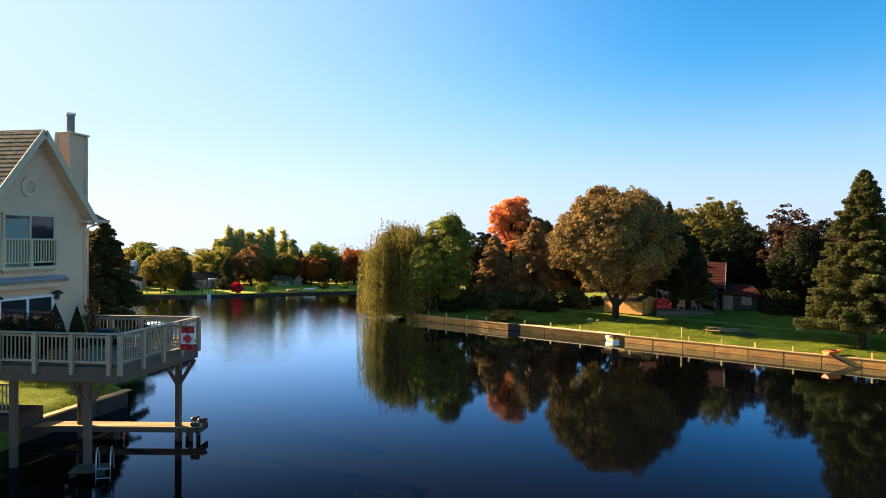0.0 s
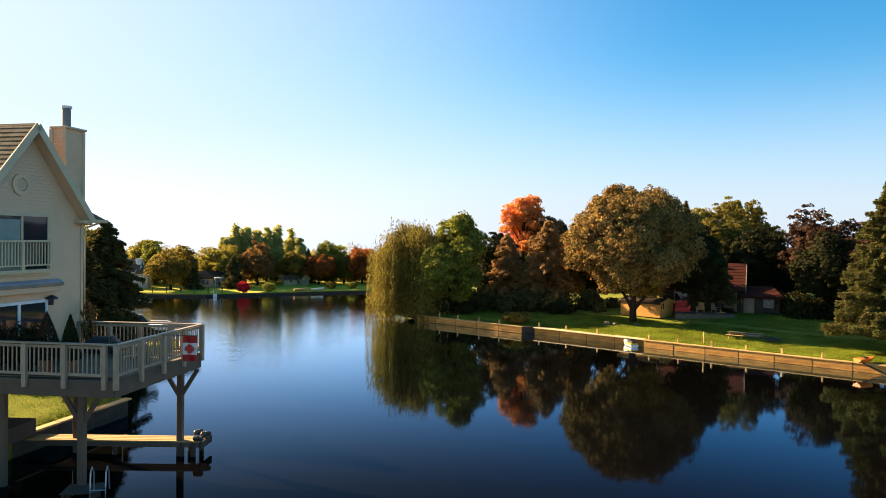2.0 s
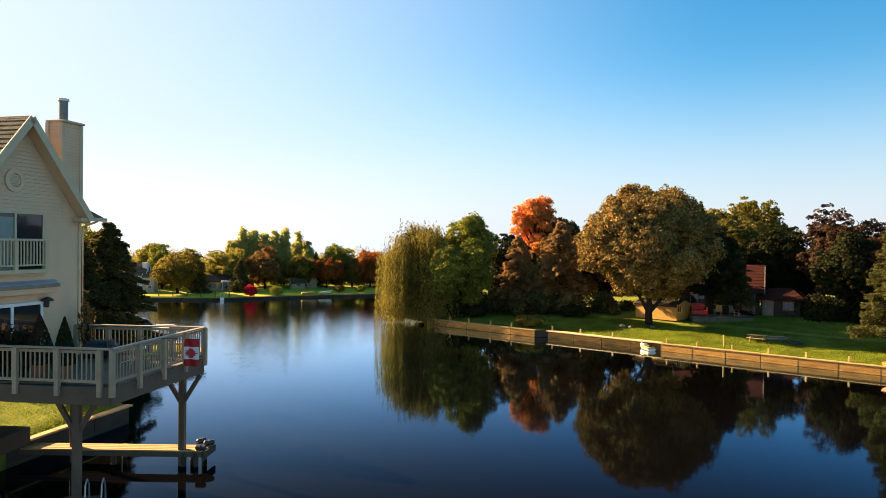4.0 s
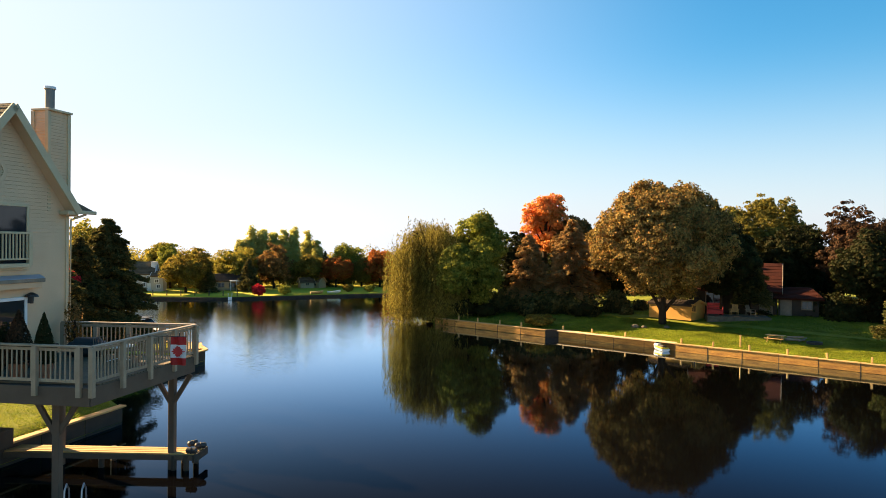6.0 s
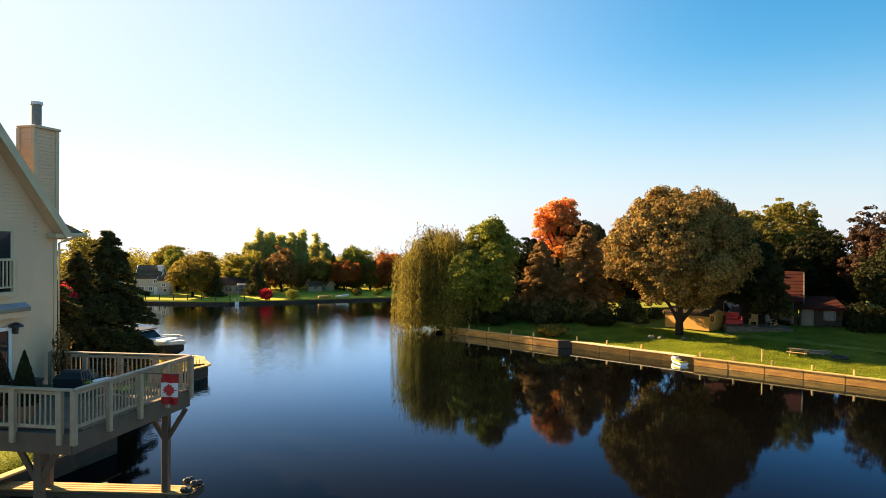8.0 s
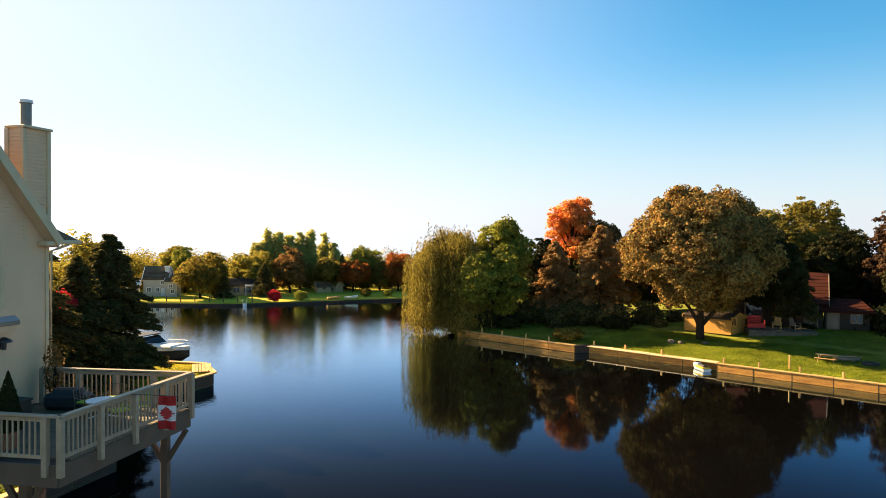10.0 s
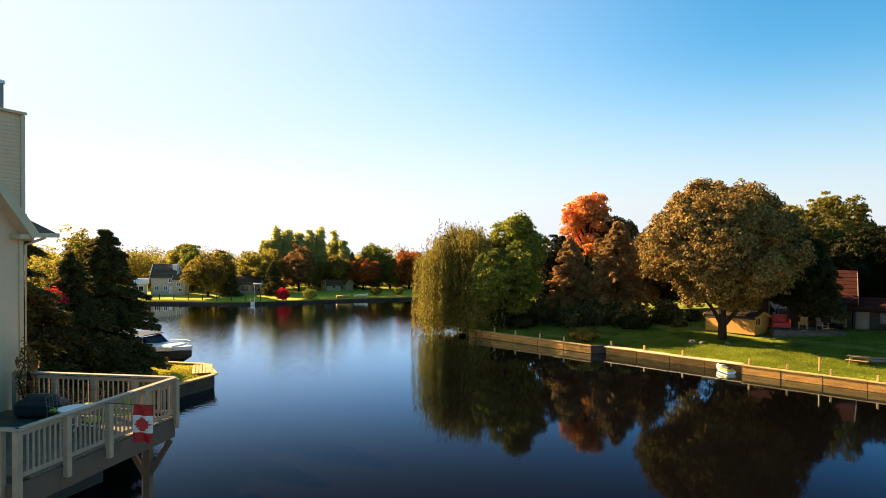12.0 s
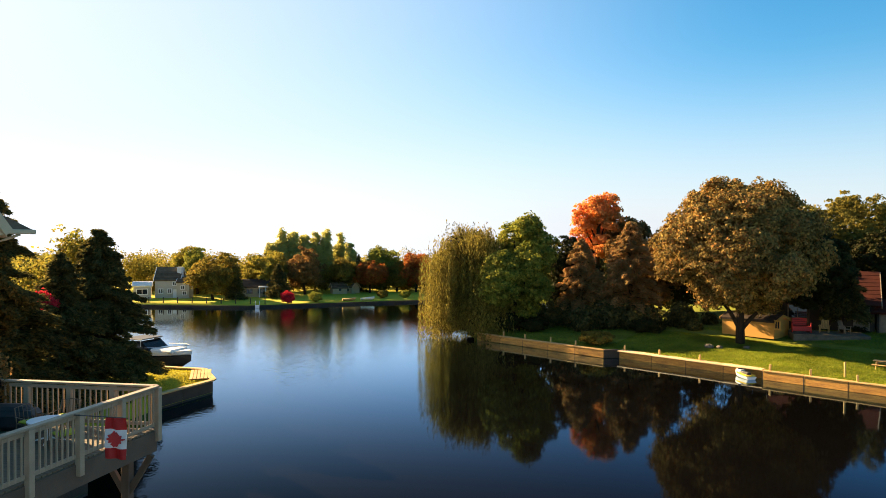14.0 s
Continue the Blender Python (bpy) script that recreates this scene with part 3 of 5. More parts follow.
seawall("seawall_east", (12.0, 51.4), (40, 30.95), 0.49, "sunlit reddish timber sea wall with a plank cap and mooring posts", WALLWOOD, CAPWOOD)
seawall("seawall_walk", (4.75, 57.45), (12.2, 51.8), 0.47, "timber sea wall topped by a broad pale plank walk", WALLWOOD, PALEWOOD, cap_w=0.75, gap=2.6)
seawall("seawall_point", (-5.4, 64.2), (3.7, 57.2), 0.52, "reddish timber sea wall below the willow", WALLWOOD, CAPWOOD)
for nm, p, q in (("seawall_house", (-15.6, 23.9), (-14.6, 29.6)), ("seawall_spit", (-18.3, 39.2), (-17.2, 43.1)), ("seawall_spit_end", (-17.2, 43.1), (-19.0, 45.7)), ("seawall_spit_back", (-19.0, 45.7), (-22.3, 46.0))):
    seawall(nm, q, p, 0.7, "dark weathered timber sea wall holding a lawn", DARKWOOD, CAPWOOD, seam=1.9, post=False)
for nm, p, q in (("seawall_north", (-47, 83.6), (-39.5, 84.2)), ("seawall_north", (-39.5, 84.2), (-33.5, 84.9)), ("seawall_north", (-33.5, 84.9), (-27.6, 88.4)), ("seawall_north", (-27.6, 88.4), (-21.6, 92.3)), ("seawall_north", (-21.6, 92.3), (-14.5, 96.2)), ("seawall_north", (-14.5, 96.2), (-6, 99.5))):
    seawall(nm, p, q, 0.22, "dark timber sea wall along the far lawn", DARKWOOD, DARKWOOD, seam=3.0, post=False, courses=2)

seawall("seawall_step", (3.7, 57.2), (4.72, 57.48), 0.5, "dark timber end of the sea wall at the step", DARKWOOD, DARKWOOD, seam=1.2, post=False)

# ---- foliage colours ----
L_WILLOW = foliage("willow_leaves", [(0.19, 0.155, 0.032), (0.35, 0.28, 0.055), (0.09, 0.078, 0.018), (0.25, 0.17, 0.038)], 0.4)
L_GREEN = foliage("green_leaves", [(0.15, 0.18, 0.03), (0.26, 0.27, 0.042), (0.40, 0.36, 0.06), (0.08, 0.10, 0.02)], 0.45)
# near-black leaves: the shade on these trees is put into the colour
L_DARK = foliage("dark_shade_leaves", [(0.018, 0.025, 0.008), (0.03, 0.034, 0.010), (0.042, 0.03, 0.010)], 0.2)
L_ORANGE = foliage("orange_leaves", [(0.78, 0.26, 0.07), (0.86, 0.38, 0.12), (0.70, 0.20, 0.05), (0.62, 0.32, 0.10)], 0.5)
L_RUST = foliage("rust_leaves", [(0.30, 0.15, 0.05), (0.16, 0.10, 0.035), (0.40, 0.19, 0.055), (0.10, 0.08, 0.025)], 0.4)
L_LARCH = foliage("larch_needles", [(0.40, 0.25, 0.11), (0.22, 0.165, 0.07), (0.58, 0.27, 0.10), (0.28, 0.22, 0.09)], 0.45)
L_BROWN = foliage("golden_brown_leaves", [(0.28, 0.18, 0.052), (0.105, 0.082, 0.028), (0.43, 0.28, 0.075), (0.34, 0.14, 0.044)], 0.22)
L_OLIVE = foliage("olive_leaves", [(0.22, 0.17, 0.035), (0.32, 0.235, 0.04), (0.14, 0.125, 0.03), (0.30, 0.165, 0.035)], 0.55)
L_OAK = foliage("oak_leaves", [(0.19, 0.155, 0.03), (0.28, 0.21, 0.04), (0.09, 0.09, 0.02)], 0.35)
L_YELLOW = foliage("yellow_leaves", [(0.36, 0.29, 0.05), (0.25, 0.24, 0.045), (0.42, 0.28, 0.05)], 0.5)
L_REDM = foliage("dark_red_leaves", [(0.075, 0.038, 0.020), (0.04, 0.026, 0.014), (0.12, 0.055, 0.026)], 0.25)
L_RED = foliage("red_leaves", [(0.48, 0.11, 0.03), (0.32, 0.08, 0.025), (0.50, 0.20, 0.04), (0.26, 0.13, 0.04)], 0.55)
L_CRIMSON = foliage("crimson_leaves", [(0.60, 0.03, 0.05), (0.50, 0.025, 0.04), (0.66, 0.05, 0.06)], 0.45)
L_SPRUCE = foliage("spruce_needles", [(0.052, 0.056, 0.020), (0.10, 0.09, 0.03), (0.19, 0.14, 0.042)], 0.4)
L_SPRUCEB = foliage("sunlit_spruce_needles", [(0.06, 0.078, 0.022), (0.11, 0.11, 0.03), (0.18, 0.13, 0.042)], 0.35)
# poplar colours lifted so that haze and flare are in the leaves
L_HAZY_POPLAR = foliage("hazy_poplar_leaves", [(0.50, 0.47, 0.15), (0.60, 0.53, 0.17), (0.40, 0.41, 0.11)], 0.6)
L_WOODS = foliage("mixed_wood_leaves", [(0.24, 0.22, 0.045), (0.36, 0.28, 0.05), (0.17, 0.165, 0.035), (0.44, 0.30, 0.05)], 0.55)


# ---- the house with its deck ----
HOUSE = pose(-14.065, 25.35, 0, 0, 0, -10)     # x: out of the lake front, y: along it, away from the first eye
DECK_Z, RAIL_Z = 3.55, 4.54


def build_house():
    root = thing("house", HOUSE, "beige clapboard lakeside house with a steep gable and chimney", "house")
    eave, peak, w0, w1, mid = 8.1, 11.0, -4.8, 0.0, -2.4
    bm = bmesh.new()
    prof = [(w0, 3.0), (w1, 3.0), (w1, eave), (mid, peak), (w0, eave)]
    fr = [bm.verts.new((-0.03, y, z)) for y, z in prof]
    bk = [bm.verts.new((-9.0, y, z)) for y, z in prof]
    bm.faces.new(fr)
    bm.faces.new(bk[::-1])
    for k in range(5):
        bm.faces.new((fr[k], bk[k], bk[(k + 1) % 5], fr[(k + 1) % 5]))
    bmesh.ops.recalc_face_normals(bm, faces=bm.faces[:])
    part("wall", bm, SIDING, root)
    # dark block: the shade under the deck is put into its colour
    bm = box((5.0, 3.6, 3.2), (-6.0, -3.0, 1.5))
    part("lower_wall", bm, DARKWOOD, root, "lower storey set back under the deck, coloured dark as its shade")
    # clapboards on the lake front
    z = 3.1
    while z < peak - 0.1:
        h = 0.115
        top = z + h
        if top > eave:
            k = (top - eave) / (peak - eave)
            a, b = w0 + (mid - w0) * k, w1 + (mid - w1) * k
        else:
            a, b = w0, w1
        if b - a > 0.2:
            bm = bmesh.new()
            v = [bm.verts.new(p) for p in ((0.0, a, z), (0.0, b, z), (-0.022, b, top), (-0.022, a, top), (-0.05, a, z), (-0.05, b, z), (-0.05, b, top), (-0.05, a, top))]
            for q in ((0, 1, 2, 3), (0, 4, 5, 1), (1, 5, 6, 2), (3, 2, 6, 7), (0, 3, 7, 4), (4, 7, 6, 5)):
                bm.faces.new([v[i] for i in q])
            part("clapboard", bm, SIDING, root)
        z += h
    # roof slopes with courses of shingles
    over, drop = 0.36, 0.06
    for sign, name in ((-1, "roof"), (1, "roof")):
        out = 0.42 if sign < 0 else 0.06
        e_y = (w0 - out) if sign < 0 else (w1 + out)
        e_z = eave - out * (peak - eave) / 2.4
        bm = slab([(over, mid, peak + drop), (-9.2, mid, peak + drop), (-9.2, e_y, e_z + drop), (over, e_y, e_z + drop)], 0.1)
        r = part(name, bm, SHINGLE, root, "brown shingled slope")
        rows = 22
        for i in range(rows):
            k0, k1 = i / rows, (i + 1.15) / rows
            pts = [(over - 0.02, mid + (e_y - mid) * k0, peak + drop + (e_z - peak) * k0 + 0.012), (-9.2, mid + (e_y - mid) * k0, peak + drop + (e_z - peak) * k0 + 0.012),
                   (-9.2, mid + (e_y - mid) * min(1, k1), peak + drop + (e_z - peak) * min(1, k1) + 0.034), (over - 0.02, mid + (e_y - mid) * min(1, k1), peak + drop + (e_z - peak) * min(1, k1) + 0.034)]
            if sign > 0:
                part("shingle_course", slab(pts, 0.03), SHINGLE, r)
                continue
            # single shingles on the slope that faces the water
            for j in range(13):
                s0, s1 = (j - 0.5 * (i % 2)) / 12.5, (j + 0.985 - 0.5 * (i % 2)) / 12.5
                s0, s1 = max(0.0, s0), min(1.0, s1)
                if s1 - s0 < 0.01:
                    continue
                a, b, c, d = (Vector(p) for p in pts)
                part("shingle", slab([a.lerp(b, s0), a.lerp(b, s1), d.lerp(c, s1), d.lerp(c, s0)], 0.03), SHINGLE, r)
        # barge board and soffit along the gable
        bm = beam((over + 0.03, mid - sign * 0.02, peak - 0.01), (over + 0.03, e_y, e_z - 0.02), 0.06, 0.24)
        part("barge_board", bm, TRIM, root, "cream painted barge board")
        bm = slab([(over, mid, peak - 0.13), (over, e_y, e_z - 0.13), (0.0, e_y, e_z - 0.13), (0.0, mid, peak - 0.13)], 0.02)
        part("soffit", bm, SIDING, root)
    # eave return at the corner, with its gutter
    bm = bmesh.new()
    v = [bm.verts.new(p) for p in ((0.30, 0.03, 8.08), (0.26, 0.86, 8.08), (-1.2, 1.15, 8.08), (-0.35, 0.10, 8.62), (-0.35, 0.03, 8.62), (-1.2, 0.10, 8.62), (-1.2, 0.03, 8.08))]
    for q in ((0, 1, 3, 4), (1, 2, 5, 3), (0, 4, 6), (3, 5, 4), (4, 5, 6), (5, 2, 6), (0, 6, 2, 1)):
        bm.faces.new([v[i] for i in q])
    bmesh.ops.recalc_face_normals(bm, faces=bm.faces[:])
    part("eave_return", bm, SHINGLE, root, "small shingled roof return at the corner")
    bm = box((0.08, 0.95, 0.12), (0.31, 0.40, 8.03), bevel=0.02)
    part("eave_box", box((0.36, 0.42, 0.13), (0.18, -0.16, 8.0), bevel=0.01), TRIM, root, "boxed end of the eave")
    part("gutter", bm, TRIM, root, "cream eaves gutter")
    bm = tube(bmesh.new(), [(0.30, 0.45, 7.97), (0.12, 0.2, 7.84), (0.05, 0.06, 7.78), (0.05, 0.06, 3.3)], [0.035] * 4, 8)
    part("downpipe", bm, TRIM, root, "cream downpipe at the corner")
    part("corner_board", box((0.05, 0.12, 4.9), (0.012, -0.05, 5.55), bevel=0.006), TRIM, root)
    # chimney chase
    ch = part("chimney", box((0.56, 0.82, 3.2), (-0.34, -0.35, 9.6)), SIDING, root, "boxed clapboard chimney")
    for k in range(30):
        z = 8.12 + k * 0.102
        part("clapboard", box((0.585, 0.845, 0.085), (-0.34, -0.35, z), bevel=0.008), SIDING, ch)
    for dx in (-1, 1):
        for dy in (-1, 1):
            part("corner_trim", box((0.12, 0.12, 3.15), (-0.34 + dx * 0.27, -0.35 + dy * 0.40, 9.6)), TRIM, ch)
    part("cap", box((0.70, 0.96, 0.07), (-0.30, -0.35, 11.22), bevel=0.01), TRIM, ch, "flat chimney cap")
    flue = part("flue", tube(bmesh.new(), [(-0.30, -0.45, 11.2), (-0.30, -0.45, 11.93)], [0.14, 0.14], 14), FLUEMETAL, ch, "round metal flue")
    bm = bmesh.new()
    tube(bm, [(-0.30, -0.45, 11.92), (-0.30, -0.45, 12.0), (-0.30, -0.45, 12.03)], [0.18, 0.17, 0.03], 14)
    part("flue_cap", bm, WHITE, flue)
    # round gable window
    bm = bmesh.new()
    ring = []
    for k in range(20):
        a = 2 * math.pi * k / 20
        ring.append([bm.verts.new((x, -2.66 + math.cos(a) * r, 9.10 + math.sin(a) * r)) for x, r in ((0.0, 0.35), (0.045, 0.35), (0.045, 0.21), (0.0, 0.21))])
    for k in range(20):
        for j in range(4):
            bm.faces.new((ring[k][j], ring[(k + 1) % 20][j], ring[(k + 1) % 20][(j + 1) % 4], ring[k][(j + 1) % 4]))
    bmesh.ops.recalc_face_normals(bm, faces=bm.faces[:])
    rw = part("round_vent", bm, SIDING, root, "round cream framed gable vent")
    for k in range(5):
        zz = 8.96 + k * 0.07
        half = math.sqrt(max(0.008, 0.21**2 - (zz - 9.10) ** 2))
        part("slat", box((0.03, 2 * half, 0.05), (0.012, -2.66, zz)), TRIM, rw)
    # upper sliding window behind a shallow balcony
    win = part("upper_window", box((0.05, 2.14, 1.9), (0.006, -2.66, 7.2)), GLASS, root, "wide sliding window")
    for y in (-3.72, -2.66, -1.6):
        part("window_frame", box((0.09, 0.08, 1.95), (0.02, y, 7.2), bevel=0.006), TRIM, win)
    for z in (8.15, 6.25):
        part("window_frame", box((0.095, 2.2, 0.09), (0.02, -2.66, z), bevel=0.006), TRIM, win)
    part("curtain", box((0.02, 0.95, 1.6), (0.036, -3.2, 7.2)), BLIND, win, "pale drawn blind")
    bal = part("balcony", box((0.3, 2.3, 0.12), (0.15, -2.85, 6.36), bevel=0.01), TRIM, root, "shallow painted balcony with balusters")
    part("handrail", box((0.09, 2.34, 0.07), (0.26, -2.85, 7.32), bevel=0.01), TRIM, bal)
    part("bottom_rail", box((0.05, 2.3, 0.05), (0.26, -2.85, 6.55), bevel=0.008), TRIM, bal)
    for y in (-3.97, -2.85, -1.73):
        part("newel", box((0.1, 0.12, 1.0), (0.26, y, 6.86), bevel=0.01), TRIM, bal)
    for k in range(18):
        y = -3.85 + k * 0.118
        if abs(y + 2.85) > 0.1:
            part("baluster", box((0.035, 0.035, 0.74), (0.26, y, 6.92)), TRIM, bal)
    for y in (-3.97, -1.73):
        part("side_rail", box((0.24, 0.06, 0.07), (0.12, y, 7.32)), TRIM, bal)
    # pent roof over the patio door
    aw = part("awning", slab([(0.0, -4.8, 6.06), (0.0, -1.1, 6.06), (0.34, -1.24, 5.97), (0.34, -4.8, 5.97)], 0.05), METALROOF, root, "low metal covered pent roof above the door")
    part("awning_fascia", box((0.05, 3.5, 0.11), (0.345, -3.0, 5.9), bevel=0.01), GREYWOOD, aw)
    part("awning_soffit", box((0.3, 3.2, 0.18), (0.15, -2.9, 5.76), bevel=0.01), SIDING, aw)
    # patio door
    door = part("patio_door", box((0.05, 2.2, 1.85), (0.006, -2.78, 4.43)), GLASS, root, "sliding glass patio door in a white frame")
    for y in (-3.88, -2.76, -1.66):
        part("door_frame", box((0.1, 0.09, 1.9), (0.02, y, 4.45), bevel=0.006), WHITE, door)
    part("door_frame", box((0.105, 2.32, 0.1), (0.02, -2.77, 5.36), bevel=0.006), WHITE, door)
    # wall lamps
    for y in (-1.56, -4.1):
        lm = part("wall_lamp", box((0.05, 0.1, 0.2), (0.03, y, 5.3), bevel=0.01), BLACK, root, "dark wall lantern with a domed hood")
        bm = tube(bmesh.new(), [(0.16, y, 5.40), (0.16, y, 5.46), (0.16, y, 5.53)], [0.2, 0.17, 0.04], 12)
        part("hood", bm, BLACK, lm)
        part("lantern", tube(bmesh.new(), [(0.16, y, 5.2), (0.16, y, 5.4)], [0.05, 0.07], 8), BLACK, lm)
    return root


build_house()

# deck platform with fascia, joists and rails
C_FL, C_FR, C_BR, C_BL = (-15.1, 20.5), (-10.08, 20.15), (-9.58, 24.85), (-13.95, 24.9)


def build_deck():
    root = thing("deck", Matrix(), "raised timber deck with painted railings over the water", "deck")
    bm = prism([C_FL, C_FR, C_BR, C_BL, (-14.75, 21.0)], DECK_Z - 0.32, DECK_Z - 0.05)
    part("frame", bm, DARKWOOD, root, "dark deck framing")
    n = 34
    for i in range(n):
        y0, y1 = 20.5 + 4.35 * i / n, 20.5 + 4.35 * (i + 0.93) / n
        xl = -14.80 + (y0 - 20.5) * 0.172
        xr = C_FR[0] + (C_BR[0] - C_FR[0]) * (y0 - 20.15) / 4.7
        part("floor_board", box((xr - xl, y1 - y0, 0.045), ((xl + xr) / 2, (y0 + y1) / 2, DECK_Z - 0.022), bevel=0.006), DECKWOOD, root)
    part("corner_cap", beam((C_FR[0] - 0.3, C_FR[1] + 0.02, RAIL_Z - 0.02), (C_FR[0] + 0.07, C_FR[1] - 0.01, RAIL_Z - 0.02), 0.15, 0.045), RAIL, root)
    for a, b in ((C_FL, C_FR), (C_FR, C_BR), (C_BR, C_BL)):
        part("fascia", beam((*a, DECK_Z - 0.27), (*b, DECK_Z - 0.27), 0.06, 0.46), FASCIA, root, "weathered fascia board")

    def run(a, b, bays, first=True):
        a, b = Vector((*a, 0)), Vector((*b, 0))
        d = (b - a).normalized()
        side = Vector((d.y, -d.x, 0))
        ang = math.degrees(math.atan2(d.y, d.x))
        far = (b - a).length
        part("handrail", beam((*(a + side * 0.02).to_2d(), RAIL_Z - 0.02), (*(b + side * 0.02).to_2d(), RAIL_Z - 0.02), 0.15, 0.045), RAIL, root)
        for z in (RAIL_Z - 0.11, DECK_Z + 0.11):
            part("rail", beam((*a.to_2d(), z), (*b.to_2d(), z), 0.04, 0.08), RAIL, root)
        post = mesh_of("post", box((0.125, 0.125, 1.22), bevel=0.008), RAIL)
        slim = mesh_of("baluster", box((0.03, 0.03, 0.82)), RAIL)
        for k in range(bays + 1):
            if k == 0 and not first:
                continue
            p = a + d * (far * k / bays) + side * 0.05
            shared("post", post, root, pose(p.x, p.y, RAIL_Z - 0.65, 0, 0, ang))
        per = max(3, round(far / bays / 0.132))
        for k in range(bays):
            for j in range(1, per):
                p = a + d * (far * (k + j / per) / bays) + side * 0.012
                shared("baluster", slim, root, pose(p.x, p.y, DECK_Z + 0.5, 0, 0, ang))

    run(C_FL, (C_FR[0] - 0.26, C_FR[1] + 0.02), 4)
    run((C_FR[0] + 0.02, C_FR[1] - 0.03), C_BR, 4)
    run(C_BR, C_BL, 4, first=False)
    # supports with knee braces
    for x, y, zb in ((-11.57, 21.15, -0.8), (-10.25, 24.8, -0.8), (-13.9, 24.8, -0.8), (-14.2, 21.5, -0.8)):
        part("support_post", box((0.2, 0.2, DECK_Z - 0.3 - zb), (x, y, (DECK_Z - 0.3 + zb) / 2), bevel=0.015), FASCIA, root, "square timber support standing in the water")
        for s in (-1, 1) if x > -13 else ():
            part("knee_brace", beam((x, y - 0.02, 2.0), (x + s * 0.6, y - 0.02, 2.98), 0.1, 0.13), FASCIA, root)
        part("cross_beam", box((1.25, 0.14, 0.24), (x - 0.1, y - 0.08, DECK_Z - 0.44), bevel=0.01), FASCIA, root)
    return root


build_deck()

# lower landing at the bank, with its own railing
landing = thing("lower_landing", Matrix(), "dark timber landing with a low railing below the deck", "landing")
part("platform", box((3.2, 1.5, 0.5), (-16.0, 22.6, 1.3), bevel=0.01), DARKWOOD, landing)
for x in (-17.3, -15.9, -14.5):
    part("post", box((0.12, 0.12, 3.4), (x, 21.93, 0.85), bevel=0.008), FASCIA, landing)
part("handrail", box((3.2, 0.1, 0.05), (-16.0, 21.9, 2.55), bevel=0.008), RAIL, landing)
part("rail", box((3.1, 0.04, 0.07), (-16.0, 21.9, 1.68), bevel=0.006), RAIL, landing)
for k in range(22):
    part("baluster", box((0.035, 0.035, 0.84), (-17.4 + 0.134 * k, 21.9, 2.1)), RAIL, landing)

# low dock under the deck
dock = thing("dock", Matrix(), "sunlit plank dock just above the water", "dock")
for i in range(4):
    y = 24.52 + 0.17 * i
    part("plank", beam((-15.5, y - 0.05, 0.5), (-9.5, y + 0.25, 0.5), 0.145, 0.045), CAPWOOD, dock)
part("edge_beam", beam((-15.5, 24.38, 0.40), (-9.5, 24.68, 0.40), 0.05, 0.16), FASCIA, dock)
part("edge_beam", beam((-9.48, 24.6, 0.38), (-9.48, 25.6, 0.38), 0.08, 0.24), DARKWOOD, dock)
for x in (-9.75, -10.15, -12.5):
    for y in (24.7, 25.4):
        part("piling", tube(bmesh.new(), [(x, y, -1.2), (x, y, 0.46)], [0.09, 0.09], 10), DARKWOOD, dock)


# ---- trees on the right bank ----
def on(x, y, dz=0.0):
    return x, y, land(x, y) + dz


willow("willow", *on(-6.0, 66.2), 9.3, 3.5, L_WILLOW, "weeping willow with yellowing strands over the water", 11, strands=2300, per=56)
broadleaf("maple", *on(-2.4, 65.3), 9.5, 3.9, L_GREEN, "green broad maple beside the willow", 12, leaves=70000, lobes=22, base=0.03, leaf=0.22, clump=0.42, gaps=1.0, lump=(0.26, 0.42))
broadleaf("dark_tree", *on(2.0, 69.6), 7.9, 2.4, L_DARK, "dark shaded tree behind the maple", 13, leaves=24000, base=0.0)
broadleaf("orange_maple", *on(4.9, 75.8), 12.0, 3.0, L_ORANGE, "tall maple in bright orange autumn leaf", 14, leaves=26000, lobes=17, base=0.42, gaps=1.0, clump=0.4, leaf=0.22, lump=(0.24, 0.42), open_crown=0.4)
broadleaf("brown_tree", *on(7.3, 74.6), 9.6, 2.4, L_RUST, "brown leaved tree against the orange maple", 31, leaves=20000, lobes=16, base=0.3, gaps=1.0, lump=(0.26, 0.44))
conifer("larch", *on(6.8, 67.6), 8.2, 3.0, L_LARCH, "rust brown larch losing its needles", 15, sprays=42000, leaf=0.26, base=0.12, taper=0.6, droop=0.12, flat=0.5)
conifer("larch", *on(2.9, 68.0), 7.0, 2.7, L_LARCH, "rust brown larch losing its needles", 16, sprays=32000, leaf=0.26, base=0.12, taper=0.7, droop=0.12, flat=0.5)
broadleaf("round_maple", *on(12.95, 59.0), 11.5, 5.6, L_BROWN, "great round maple with golden brown leaves", 17, leaves=230000, lobes=190, base=0.13, trunk=0.27, gaps=0.9, leaf=0.19, clump=0.40, tuft=30, lump=(0.14, 0.23), open_crown=0.45)
for k, (reach, rise) in enumerate(((2.6, 3.4), (-1.8, 3.2))):
    part("limb", limb(bmesh.new(), (0, 0, 0.9), (reach, -0.6, rise), 0.17, 0.05, np.random.default_rng(k), sides=7), BARK, bpy.data.objects["round_maple"])
conifer("spruce", *on(22.4, 76.6), 10.3, 2.2, L_SPRUCE, "tall dark spruce behind the houses", 18, sprays=12000)
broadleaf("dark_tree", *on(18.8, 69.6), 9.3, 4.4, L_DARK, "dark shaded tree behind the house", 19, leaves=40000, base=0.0)
